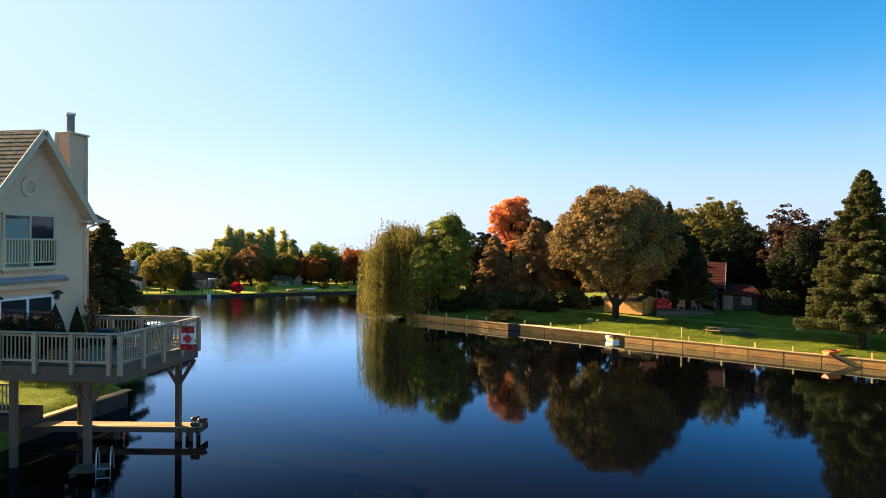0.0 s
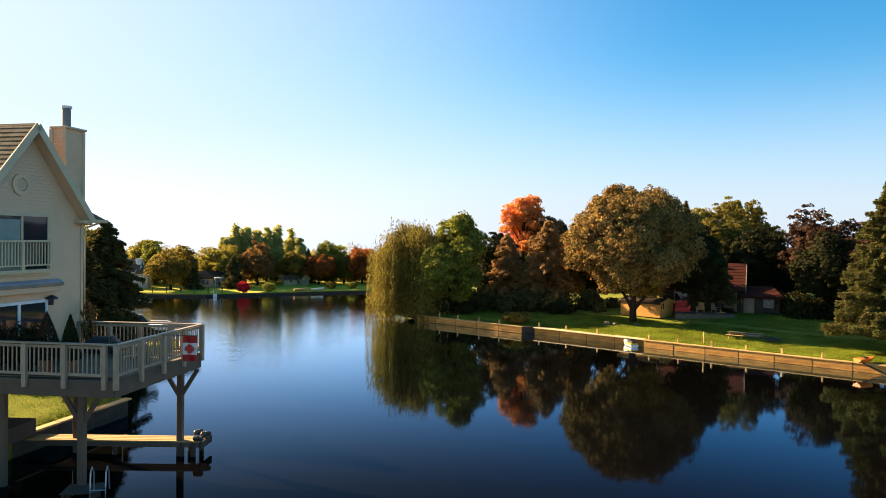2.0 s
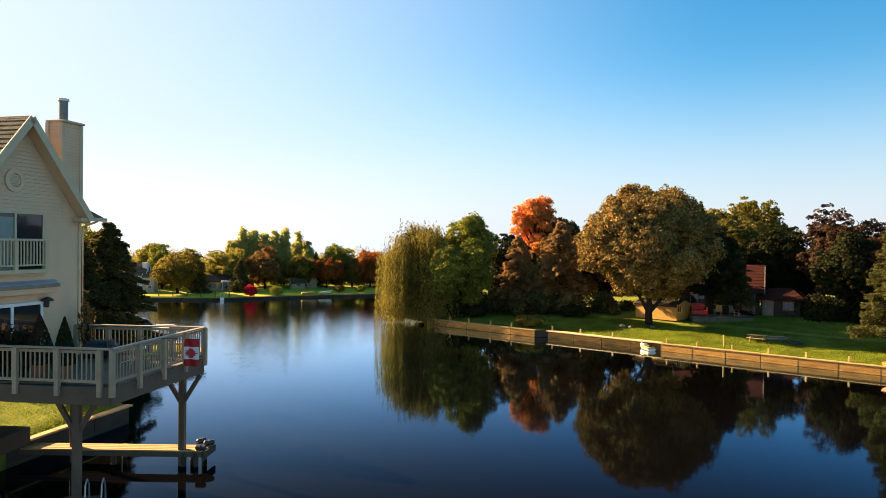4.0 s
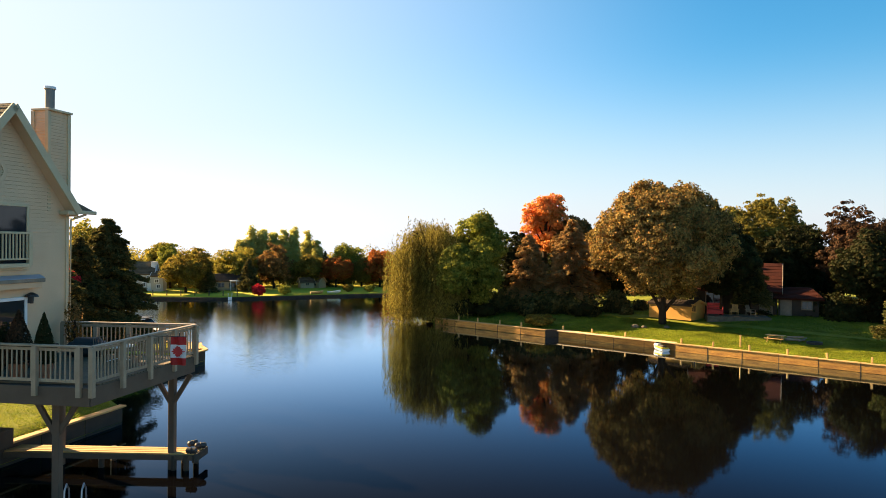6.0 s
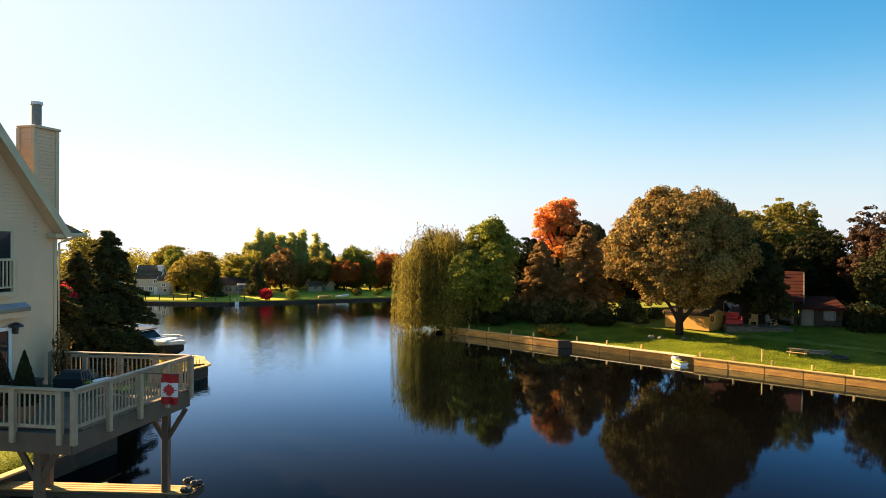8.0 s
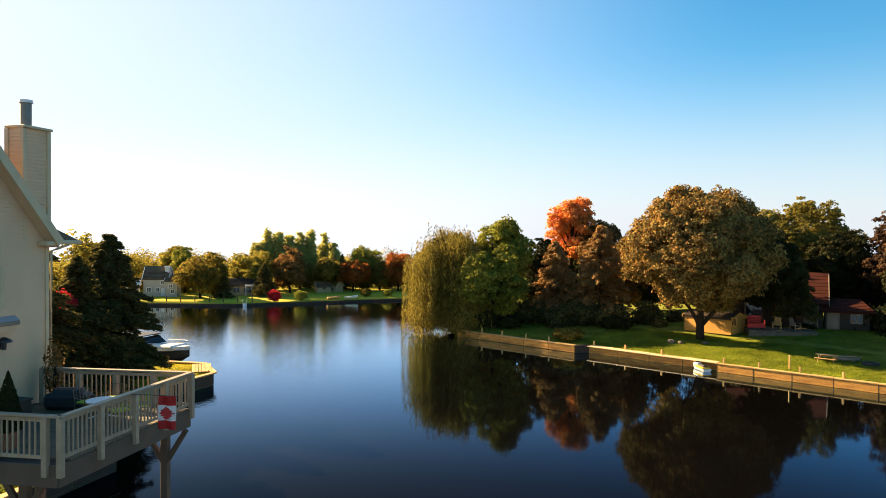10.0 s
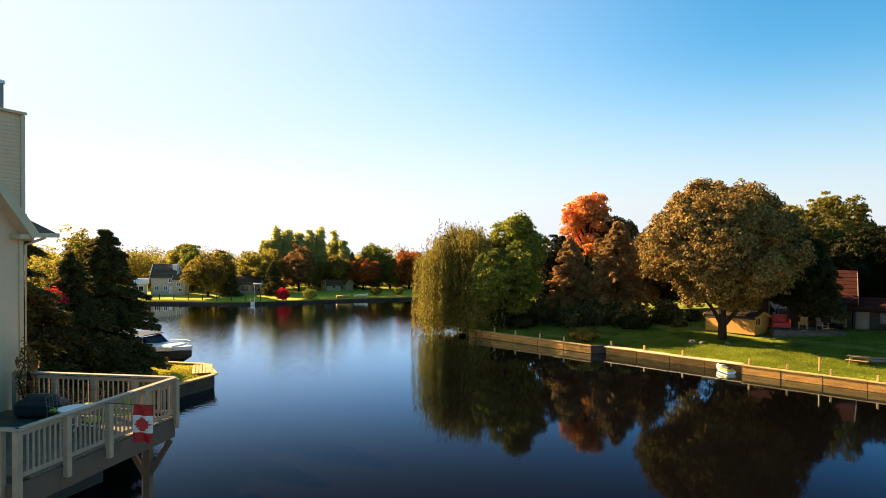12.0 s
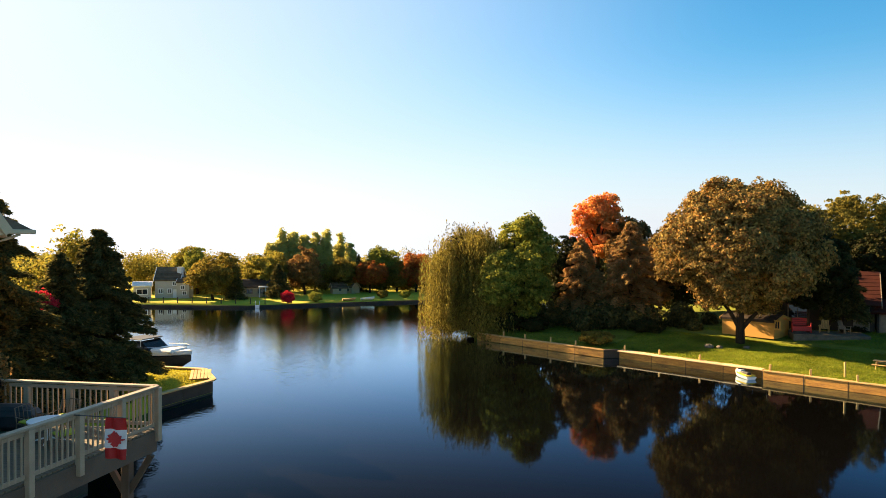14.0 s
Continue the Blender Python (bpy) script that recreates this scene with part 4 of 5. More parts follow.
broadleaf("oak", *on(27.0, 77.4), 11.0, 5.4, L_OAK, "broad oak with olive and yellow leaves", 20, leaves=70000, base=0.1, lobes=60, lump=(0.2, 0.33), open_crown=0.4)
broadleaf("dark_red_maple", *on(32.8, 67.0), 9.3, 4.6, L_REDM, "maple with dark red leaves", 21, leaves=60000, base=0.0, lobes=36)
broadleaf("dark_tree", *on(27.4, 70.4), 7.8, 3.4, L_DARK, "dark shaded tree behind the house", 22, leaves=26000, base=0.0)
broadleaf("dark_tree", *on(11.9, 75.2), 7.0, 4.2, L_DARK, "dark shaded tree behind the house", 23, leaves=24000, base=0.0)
broadleaf("dark_tree", *on(38.5, 60.0), 8.2, 4.2, L_DARK, "dark shaded tree on the bank", 25, leaves=24000, base=0.0)
conifer("blue_spruce", *on(26.0, 45.6), 11.6, 3.5, L_SPRUCEB, "broad sunlit spruce by the lake wall", 24, sprays=190000, leaf=0.2, base=0.07, taper=0.8, droop=-0.22, step=0.011, even=0.72, boughs=(5, 8), flat=0.55, trunk=0.26)
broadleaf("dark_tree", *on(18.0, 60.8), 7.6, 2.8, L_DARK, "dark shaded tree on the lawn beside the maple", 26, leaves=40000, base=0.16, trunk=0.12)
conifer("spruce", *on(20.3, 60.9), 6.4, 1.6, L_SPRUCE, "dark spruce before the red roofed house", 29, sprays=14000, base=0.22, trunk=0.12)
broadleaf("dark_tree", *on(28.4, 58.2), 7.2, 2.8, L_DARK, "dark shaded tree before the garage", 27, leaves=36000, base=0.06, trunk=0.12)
broadleaf("dark_tree", *on(31.0, 56.8), 7.4, 3.0, L_REDM, "dark reddish tree on the shaded lawn", 28, leaves=30000, base=0.02)
shrub("yellow_bush", *on(3.4, 59.3), 1.0, 1.4, L_OLIVE, "low yellow green bush above the wall", 90, leaves=2500, leaf=0.2)
# low growth in near-black leaves, crown shade put into the colour
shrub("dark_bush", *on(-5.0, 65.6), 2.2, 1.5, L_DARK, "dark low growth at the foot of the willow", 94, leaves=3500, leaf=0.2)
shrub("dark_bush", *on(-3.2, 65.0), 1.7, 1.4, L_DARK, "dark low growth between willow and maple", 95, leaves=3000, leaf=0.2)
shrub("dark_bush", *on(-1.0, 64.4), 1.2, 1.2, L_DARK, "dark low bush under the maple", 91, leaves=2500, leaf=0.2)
# added to fill the shaded gap between the trunks
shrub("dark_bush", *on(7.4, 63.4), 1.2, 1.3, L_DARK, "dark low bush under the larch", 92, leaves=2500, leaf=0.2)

# ---- trees on the far shore ----
FAR = [("olive_tree", -40.3, 90.1, 6.0, 3.6, L_OLIVE, "round"), ("green_tree", -45.4, 96.2, 6.6, 1.9, L_GREEN, "round"), ("yellow_tree", -37.0, 98.0, 6.1, 3.4, L_YELLOW, "round"),
       ("yellow_tree", -48.6, 100.0, 6.4, 2.8, L_YELLOW, "round"),
       ("poplar", -36.5, 103.8, 8.7, 1.29, L_HAZY_POPLAR, "flame"), ("poplar", -33.9, 105.4, 8.9, 1.29, L_HAZY_POPLAR, "flame"), ("poplar", -37.8, 103.2, 8.0, 1.38, L_HAZY_POPLAR, "flame"), ("poplar", -35.2, 104.6, 9.1, 1.46, L_HAZY_POPLAR, "flame"), ("poplar", -32.6, 106.6, 8.6, 1.46, L_HAZY_POPLAR, "flame"), ("poplar", -31.1, 107.0, 9.2, 1.29, L_HAZY_POPLAR, "flame"), ("poplar", -29.4, 108.8, 8.4, 1.38, L_HAZY_POPLAR, "flame"),
       ("red_maple", -31.5, 98.9, 6.6, 3.2, L_RUST, "round"), ("poplar", -27.6, 107.6, 7.0, 1.2, L_HAZY_POPLAR, "flame"), ("olive_tree", -27.2, 102.4, 4.9, 3.0, L_OLIVE, "round"),
       ("green_tree", -22.6, 107.5, 6.9, 3.1, L_GREEN, "round"), ("red_maple", -23.6, 103.2, 4.7, 2.5, L_RED, "round"), ("red_maple", -17.6, 106.4, 5.6, 3.1, L_RED, "round"), ("yellow_tree", -14.0, 111.0, 6.4, 3.0, L_YELLOW, "round"),
       ("olive_tree", -20.3, 106.0, 4.4, 2.0, L_OLIVE, "round"), ("green_tree", -10.5, 106.0, 5.0, 3.0, L_GREEN, "round")]
FAR_LABEL = {"olive_tree": "olive brown tree on the far lawn", "green_tree": "light green tree on the far shore", "yellow_tree": "yellowing tree on the far shore", "poplar": "pale upright poplar on the far shore", "red_maple": "maple in red autumn leaf on the far shore"}
for i, (nm, x, y, h, w, mat, shape) in enumerate(FAR):
    broadleaf(nm, *on(x, y), h, w, mat, FAR_LABEL[nm], 40 + i, leaves=24000 if shape == "flame" else 18000, leaf=0.24, lobes=60 if shape == "flame" else 30, shape=shape, base=0.02, trunk=0.16, group="far shore trees", limbs=3, clump=0.42, gaps=1.1, lump=(0.30, 0.44) if shape == "flame" else (0.24, 0.4))
conifer("spruce", *on(-33.4, 94.2), 4.3, 2.1, L_SPRUCE, "dark spruce on the far lawn", 70, sprays=5000, group="far shore trees")
conifer("spruce", *on(-25.6, 104.8), 5.2, 1.3, L_SPRUCEB, "thin spruce on the far shore", 71, sprays=3000, group="far shore trees")
conifer("spruce", *on(-37.6, 91.0), 3.0, 1.5, L_SPRUCE, "dark spruce on the far lawn", 73, sprays=2500, group="far shore trees")


def woods(name, line, height, depth, mat, label, seed, lobes, leaves, leaf=0.45):
    """A belt of far trees along a line: many overlapping crowns in one mass of leaves."""
    rng = np.random.default_rng(seed)
    p = np.array(line, float)
    seg = np.linalg.norm(np.diff(p, axis=0), axis=1)
    s = np.r_[0, np.cumsum(seg)]
    at = rng.uniform(0, s[-1], lobes)
    cen = np.stack([np.interp(at, s, p[:, 0]), np.interp(at, s, p[:, 1])], 1) + rng.normal(size=(lobes, 2)) * depth
    tall = height * rng.uniform(0.6, 1.05, lobes)
    pick = rng.integers(0, lobes, leaves)
    d = sphere_dirs(rng, leaves)
    r = rng.uniform(0.05, 1, leaves) ** 0.5 * (0.9 + 0.14 * np.sin(d[:, 0] * 4 + pick) * np.sin(d[:, 1] * 5 + d[:, 2] * 4))
    pts = np.concatenate([cen[pick] + d[:, :2] * (tall[pick] * 0.42 * r)[:, None], (0.5 + tall[pick] * 0.5 + d[:, 2] * r * tall[pick] * 0.5)[:, None]], 1)
    ob = new(name, leaf_mesh(name, pts, d + rng.normal(size=d.shape) * 0.5, leaf, leaf * 0.7, mat, rng))
    return tagged(ob, label, "woods", kind="stuff")


woods("far_woods", [(-95, 92), (-62, 104), (-45, 112), (-20, 118), (5, 122)], 6.4, 3.0, L_WOODS, "mixed autumn woods behind the far shore", 101, 90, 110000, leaf=0.3)
woods("undergrowth", [(-52, 97), (-37, 100.5), (-20, 108), (-6, 113)], 3.8, 1.2, L_OLIVE, "low shrubs and saplings between the far trees", 109, 70, 50000, leaf=0.28)
# belt in the near-black leaf colour that stands for shade
woods("far_woods", [(5, 116), (10, 92), (24, 86), (38, 80), (52, 66), (66, 48), (90, 20)], 7.8, 2.4, L_DARK, "woods behind the houses, leaves coloured dark as in shade", 102, 110, 120000)
broadleaf("brown_tree", *on(9.2, 71.8), 7.6, 3.0, L_RUST, "brown leaved tree behind the larches", 30, leaves=26000, base=0.02)
# undergrowth added to bring shade to the bright lawn gap by the larches
woods("undergrowth", [(-4, 68), (2, 66.5), (8, 65.2), (12, 66.5)], 2.7, 0.9, L_SPRUCE, "undergrowth added as dark shade below the trees on the point", 105, 54, 34000, leaf=0.26)
# two near-black belts stand in for the shade by house and garage
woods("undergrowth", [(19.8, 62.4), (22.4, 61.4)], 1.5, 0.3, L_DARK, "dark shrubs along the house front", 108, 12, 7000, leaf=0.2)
woods("undergrowth", [(26.5, 59.8), (29, 58.0), (34, 55)], 3.2, 0.8, L_DARK, "undergrowth coloured dark as shade below the trees by the garage", 106, 30, 20000, leaf=0.26)
woods("far_woods", [(-40, 52), (-44, 66), (-70, 78), (-100, 84)], 7.0, 3.0, L_WOODS, "woods along the cove behind the moored boat", 103, 50, 30000)
woods("far_woods", [(-30, 22), (-32, 34), (-31, 44)], 8.0, 2.0, L_DARK, "dark trees behind the lakeside house", 104, 24, 26000, leaf=0.3)

# ---- trees on the left bank ----
conifer("spruce", *on(-21.6, 40.4), 7.5, 3.0, L_SPRUCE, "dark spruce on the bank by the house", 80, sprays=60000, leaf=0.24, base=0.05, taper=0.75, droop=0.06, flat=0.35, step=0.03, even=0.7, boughs=(6, 9))
broadleaf("bank_tree", *on(-24.8, 42.4), 8.3, 3.0, L_YELLOW, "backlit tree with thin yellow leaves", 81, leaves=15000, base=0.1, gaps=1.6, leaf=0.18, lobes=22, clump=0.34, tuft=14)
conifer("spruce", *on(-21.3, 33.4), 9.0, 3.3, L_SPRUCE, "dark spruce on the bank by the house", 82, sprays=60000, leaf=0.24, base=0.02, taper=0.75, droop=0.1, flat=0.35, step=0.03, boughs=(6, 9))
conifer("spruce", *on(-21.2, 37.2), 6.4, 2.9, L_SPRUCE, "small dark spruce on the bank by the house", 83, sprays=36000, leaf=0.24, base=0.02, droop=0.1, flat=0.35, step=0.034, boughs=(6, 9))
broadleaf("sumac", *on(-20.8, 35.9), 5.0, 0.45, L_CRIMSON, "thin sumac with scarlet leaves between the spruces", 84, leaves=190, leaf=0.13, lobes=5, base=0.8, trunk=0.05, limbs=2, clump=0.25, tuft=14)

# ---- buildings on the right bank ----
def cottage(name, m, size, eave, ridge, wall_mat, roof_mat, label, openings=(), over=0.4, hip=0.0, trim=WHITE):
    """A small house: walls, two roof slopes over a ridge along x, and framed doors and windows on the faces named."""
    root = thing(name, m, label, "house")
    w, d = size
    bm = prism([(-w / 2, -d / 2), (w / 2, -d / 2), (w / 2, d / 2), (-w / 2, d / 2)], -0.3, eave)
    part("wall", bm, wall_mat, root)
    if not hip:
        for s in (-1, 1):
            bm = bmesh.new()
            v = [bm.verts.new(p) for p in ((s * (w / 2 - 0.002), -d / 2, eave), (s * (w / 2 - 0.002), d / 2, eave), (s * (w / 2 - 0.002), 0, ridge))]
            v2 = [bm.verts.new(p.co - Vector((s * 0.12, 0, 0))) for p in v]
            for q in ((0, 1, 2),):
                bm.faces.new([v[i] for i in q])
                bm.faces.new([v2[i] for i in q][::-1])
            for i in range(3):
                bm.faces.new((v[i], v[(i + 1) % 3], v2[(i + 1) % 3], v2[i]))
            bmesh.ops.recalc_face_normals(bm, faces=bm.faces[:])
            part("gable", bm, wall_mat, root)
    slope = (ridge - eave) / (d / 2)
    for s in (-1, 1):
        ey, ez = s * (d / 2 + over), eave - over * slope
        r = part("roof", slab([(-w / 2 - over + hip, 0, ridge + 0.1), (w / 2 + over - hip, 0, ridge + 0.1), (w / 2 + over, ey, ez + 0.1), (-w / 2 - over, ey, ez + 0.1)], 0.12), roof_mat, root)
        for k in range(9):
            k0, k1 = k / 9, (k + 1.1) / 9
            xa, xb = -w / 2 - over + hip * (1 - k0), -w / 2 - over + hip * (1 - min(1, k1))
            part("shingle_course", slab([(xa + 0.02, ey * k0, ridge + (ez - ridge) * k0 + 0.112), (-xa - 0.02, ey * k0, ridge + (ez - ridge) * k0 + 0.112), (-xb - 0.02, ey * min(1, k1), ridge + (ez - ridge) * min(1, k1) + 0.14), (xb + 0.02, ey * min(1, k1), ridge + (ez - ridge) * min(1, k1) + 0.14)], 0.03), roof_mat, r)
        if not hip:
            for e in (-1, 1):
                part("barge_board", beam((e * (w / 2 + over), 0, ridge + 0.02), (e * (w / 2 + over), ey, ez + 0.02), 0.06, 0.2), trim, root)
        else:
            part("roof", slab([(s * (w / 2 + over - hip), 0, ridge + 0.1), (s * (w / 2 + over), -d / 2 - over, ez + 0.1), (s * (w / 2 + over), d / 2 + over, ez + 0.1)], 0.1), roof_mat, root)
    for kind, x, z, ww, hh in openings:
        o = part(kind, box((ww, 0.08, hh), (x, -d / 2 - 0.01, z)), GLASS if kind == "window" else trim, root)
        for dx in (-1, 1):
            part("frame", box((0.09, 0.12, hh + 0.16), (x + dx * (ww / 2 + 0.03), -d / 2 - 0.02, z), bevel=0.01), trim, o)
        for dz in (-1, 1):
            part("frame", box((ww + 0.1, 0.11, 0.09), (x, -d / 2 - 0.02, z + dz * (hh / 2 + 0.03)), bevel=0.01), trim, o)
        if kind == "window":
            part("mullion", box((0.05, 0.1, hh), (x, -d / 2 - 0.02, z)), trim, o)
    return root


GOLDSIDE = material("ochre_siding", (0.60, 0.30, 0.06), (0.48, 0.23, 0.045), scale=1, rough=0.75)
cottage("red_roof_house", pose(20.6, 65.0, 1.7, 0, 0, -22), (6.4, 4.6), 2.0, 3.95, DARKWOOD, REDROOF, "dark house with a red shingled roof under trees", openings=(("window", -1.6, 1.1, 1.2, 0.9), ("window", 0.6, 1.1, 1.2, 0.9), ("door", 2.4, 0.9, 0.85, 1.8)), trim=GREYWOOD)
# garage colours kept dark in place of the shade from the trees
cottage("garage", pose(24.6, 62.2, 1.5, 0, 0, -22), (2.9, 3.0), 1.6, 2.25, DARKWOOD, REDROOF, "low garage with a hipped red roof, coloured dark as in tree shade", (("door", -0.9, 0.8, 0.7, 1.5), ("window", 0.6, 1.0, 0.7, 0.6)), hip=0.9, trim=GREYWOOD)
cottage("tan_cottage", pose(14.8, 61.9, 1.5, 0, 0, -42), (3.7, 2.4), 0.85, 1.2, GOLDSIDE, DARKROOF, "small sunlit tan cottage behind the big maple", (("window", 2.1, 0.7, 0.3, 0.5),), over=0.12, trim=GOLDSIDE)
terrace = thing("terrace", pose(19.1, 60.5, 1.62, 0, 0, -8), "low pale stone terrace with an edge step", "terrace")
for k in range(6):
    for row in range(2):
        part("paving_slab", box((0.76, 1.2, 0.08), (-1.975 + 0.79 * k, -0.6 + 1.22 * row, -0.04), bevel=0.015), STONE, terrace)
part("retaining_wall", box((4.7, 2.4, 0.9), (0, 0, -0.54), bevel=0.02), STONE, terrace, "rough stone wall below the paving")


def lawn_chair(m, mat, label):
    root = thing("lawn_chair", m, label, "chair")
    seat = part("seat", box((0.6, 0.55, 0.05), (0, 0, 0.38), bevel=0.01), mat, root)
    for k in range(5):
        part("back_slat", beam((-0.24 + 0.12 * k, 0.24, 0.36), (-0.24 + 0.12 * k, 0.5, 1.05), 0.1, 0.025), mat, root)
    for sx in (-1, 1):
        part("armrest", box((0.12, 0.75, 0.03), (sx * 0.36, 0.02, 0.6), bevel=0.008), mat, root)
        for y in (-0.28, 0.3):
            part("leg", box((0.06, 0.06, 0.6), (sx * 0.33, y, 0.3), bevel=0.006), mat, root)
    return root


def garden_bench(m):
    root = thing("garden_bench", m, "bright red painted garden bench on the terrace", "bench")
    for k in range(4):
        part("seat_slat", box((1.15, 0.10, 0.035), (0, -0.2 + 0.12 * k, 0.42), bevel=0.006), RED, root)
        part("back_slat", box((1.15, 0.03, 0.10), (0, 0.26 + 0.015 * k, 0.52 + 0.125 * k), bevel=0.006), RED, root)
    for sx in (-1, 1):
        part("side_panel", box((0.05, 0.5, 0.62), (sx * 0.58, 0.0, 0.31), bevel=0.01), RED, root)
        part("armrest", box((0.09, 0.55, 0.04), (sx * 0.58, 0.0, 0.64), bevel=0.008), RED, root)
    part("front_panel", box((1.1, 0.03, 0.3), (0, -0.22, 0.24), bevel=0.006), RED, root)
    return root


garden_bench(pose(17.5, 60.7, 1.62, 0, 0, -12))
lawn_chair(pose(19.0, 60.7, 1.62, 0, 0, -30) @ Matrix.Scale(0.8, 4), CAPWOOD, "sunlit tan wooden lawn chair on the terrace")
lawn_chair(pose(20.2, 60.4, 1.62, 0, 0, 30) @ Matrix.Scale(0.8, 4), GREYWOOD, "weathered grey slatted lawn chair on the terrace")


def picnic_table(m):
    root = thing("picnic_table", m, "sunlit wooden picnic table with benches on the lawn", "table")
    for k in range(5):
        part("top_board", box((1.7, 0.14, 0.04), (0, -0.3 + 0.15 * k, 0.74), bevel=0.006), CAPWOOD, root)
    for s in (-1, 1):
        for k in range(2):
            part("bench_board", box((1.7, 0.14, 0.04), (0, s * (0.62 + 0.15 * k), 0.44), bevel=0.006), CAPWOOD, root)
        part("cross_beam", box((0.06, 1.5, 0.09), (s * 0.6, 0, 0.39), bevel=0.006), CAPWOOD, root)
        for t in (-1, 1):
            part("leg", beam((s * 0.6, t * 0.62, 0), (s * 0.6, t * 0.22, 0.74), 0.05, 0.1), CAPWOOD, root)
    return root


picnic_table(pose(18.5, 51.3, land(18.5, 51.3), 0, 0, -35) @ Matrix.Diagonal((0.7, 0.7, 0.62, 1)))
logs = thing("log_pile", pose(19.9, 51.6, land(19.9, 51.6), 0, 0, -20), "small heap of cut branches on the lawn", "logs")
for k, (a, b, r) in enumerate((((-0.6, -0.1, 0.09), (0.6, 0.1, 0.1), 0.09), ((-0.5, 0.2, 0.08), (0.5, 0.25, 0.09), 0.08), ((-0.5, 0.05, 0.24), (0.5, -0.05, 0.3), 0.07), ((0.2, -0.4, 0.07), (0.7, 0.5, 0.2), 0.06))):
    part("log", tube(bmesh.new(), [a, b], [r, r * 0.8], 8), GREYWOOD, logs)
ring = bmesh.new()
for k in range(14):
    a = 2 * math.pi * k / 14
    box((0.2, 0.13, 0.16), (0.42 * math.cos(a), 0.42 * math.sin(a), 0.08), rz=math.degrees(a) + 90, bevel=0.02, bm=ring)
solid("fire_ring", ring, BLACK, "blackened stone fire ring on the lawn", "fire ring", m=pose(20.7, 50.6, land(20.7, 50.6)))
pole = thing("lawn_pole", pose(15.7, 49.75, land(15.7, 49.75)), "slim pale wooden pole by the wall", "pole")
part("shaft", box((0.08, 0.08, 0.85), (0, 0, 0.37), bevel=0.01), CAPWOOD, pole)
part("cap", box((0.10, 0.10, 0.04), (0, 0, 0.81), bevel=0.01), CAPWOOD, pole)


def boulder(name, x, y, r, seed, label):
    rng = np.random.default_rng(seed)
    bm = bmesh.new()
    bmesh.ops.create_icosphere(bm, subdivisions=3, radius=r)
    for v in bm.verts:
        n = v.co.normalized()
        v.co *= 1 + 0.22 * noise.noise(n * 1.6 + Vector((seed, 0, 0))) + 0.08 * noise.noise(n * 5)
        v.co.z *= 0.62
    solid(name, bm, STONE, label, "rock", m=pose(x, y, land(x, y) + r * 0.25, 0, 0, rng.uniform(0, 90)))


boulder("boulder", 10.6, 57.7, 0.3, 5, "pale boulder on the lawn by the maple")
boulder("boulder", 11.2, 57.5, 0.22, 6, "pale boulder on the lawn by the maple")
boulder("boulder", 12.9, 57.4, 0.22, 7, "grey stone at the foot of the maple")


def hull(bm, length, beam_w, depth, sections=10, sheer=0.25, flare=0.75):
    """A boat's hull along +x: keel at z = 0, pointed bow."""
    rows = []
    for i in range(sections + 1):
        k = i / sections
        w = beam_w / 2 * (1 - max(0, (k - 0.45) / 0.55) ** 2.2)
        rise = sheer * k**2
        keel = depth * 0.85 * max(0, (k - 0.7) / 0.3) ** 2
        rows.append([bm.verts.new((length * (k - 0.5), y * w, z)) for y, z in ((-1, depth + rise), (-flare, depth * 0.45 + rise * 0.5 + keel * 0.3), (0, keel), (flare, depth * 0.45 + rise * 0.5 + keel * 0.3), (1, depth + rise))])
    for a, b in zip(rows, rows[1:]):
        for j in range(4):
            bm.faces.new((a[j], a[j + 1], b[j + 1], b[j]))
        bm.faces.new((a[4], a[0], b[0], b[4]))
    bm.faces.new(rows[0])
    bmesh.ops.remove_doubles(bm, verts=bm.verts[:], dist=0.001)
    bmesh.ops.recalc_face_normals(bm, faces=bm.faces[:])
    return bm


YELLOW = material("yellow_plastic", (0.75, 0.50, 0.04), (0.62, 0.40, 0.03), rough=0.35)


def personal_watercraft(m):
    root = thing("personal_watercraft", m, "white and yellow water scooter moored at the wall", "water scooter")
    part("hull", hull(bmesh.new(), 2.8, 1.1, 0.42, sheer=0.15), WHITE, root, "white lower hull")
    bm = hull(bmesh.new(), 2.5, 1.04, 0.14, sheer=0.16, flare=0.95)
    bm.transform(pose(0, 0, 0.43))
    part("deck_moulding", bm, YELLOW, root, "yellow upper moulding")
    part("seat", box((1.3, 0.45, 0.28), (-0.4, 0, 0.66), bevel=0.08), BLACK, root, "black vinyl seat")
    part("cowl", box((0.9, 0.66, 0.36), (0.55, 0, 0.68), bevel=0.12), WHITE, root, "white front cowl")
    part("handlebar", tube(bmesh.new(), [(0.25, -0.38, 0.98), (0.35, 0, 0.92), (0.25, 0.38, 0.98)], [0.025] * 3, 8), BLACK, root)
    part("windscreen", box((0.05, 0.5, 0.2), (0.55, 0, 0.9), bevel=0.02), GLASS, root)
    return root


personal_watercraft(pose(11.1, 51.9, -0.08, 0, 0, 105) @ Matrix.Scale(0.58, 4))
canoe = thing("kayak", pose(23.1, 43.5, 0.57, 0, 0, 24) @ Matrix.Scale(0.72, 4), "orange kayak lying upturned on the wall", "kayak")
part("hull", hull(bmesh.new(), 1.9, 0.75, 0.36, sheer=0.1), ORANGE, canoe)
part("coaming", box((0.6, 0.42, 0.05), (-0.1, 0, 0.44), bevel=0.02), BLACK, canoe)
ramp = thing("boat_ramp", Matrix(), "dark plank leaning from the wall into the water", "plank")
part("board", beam((22.9, 43.45, 0.60), (23.9, 42.2, -0.1), 0.3, 0.05), DARKWOOD, ramp)

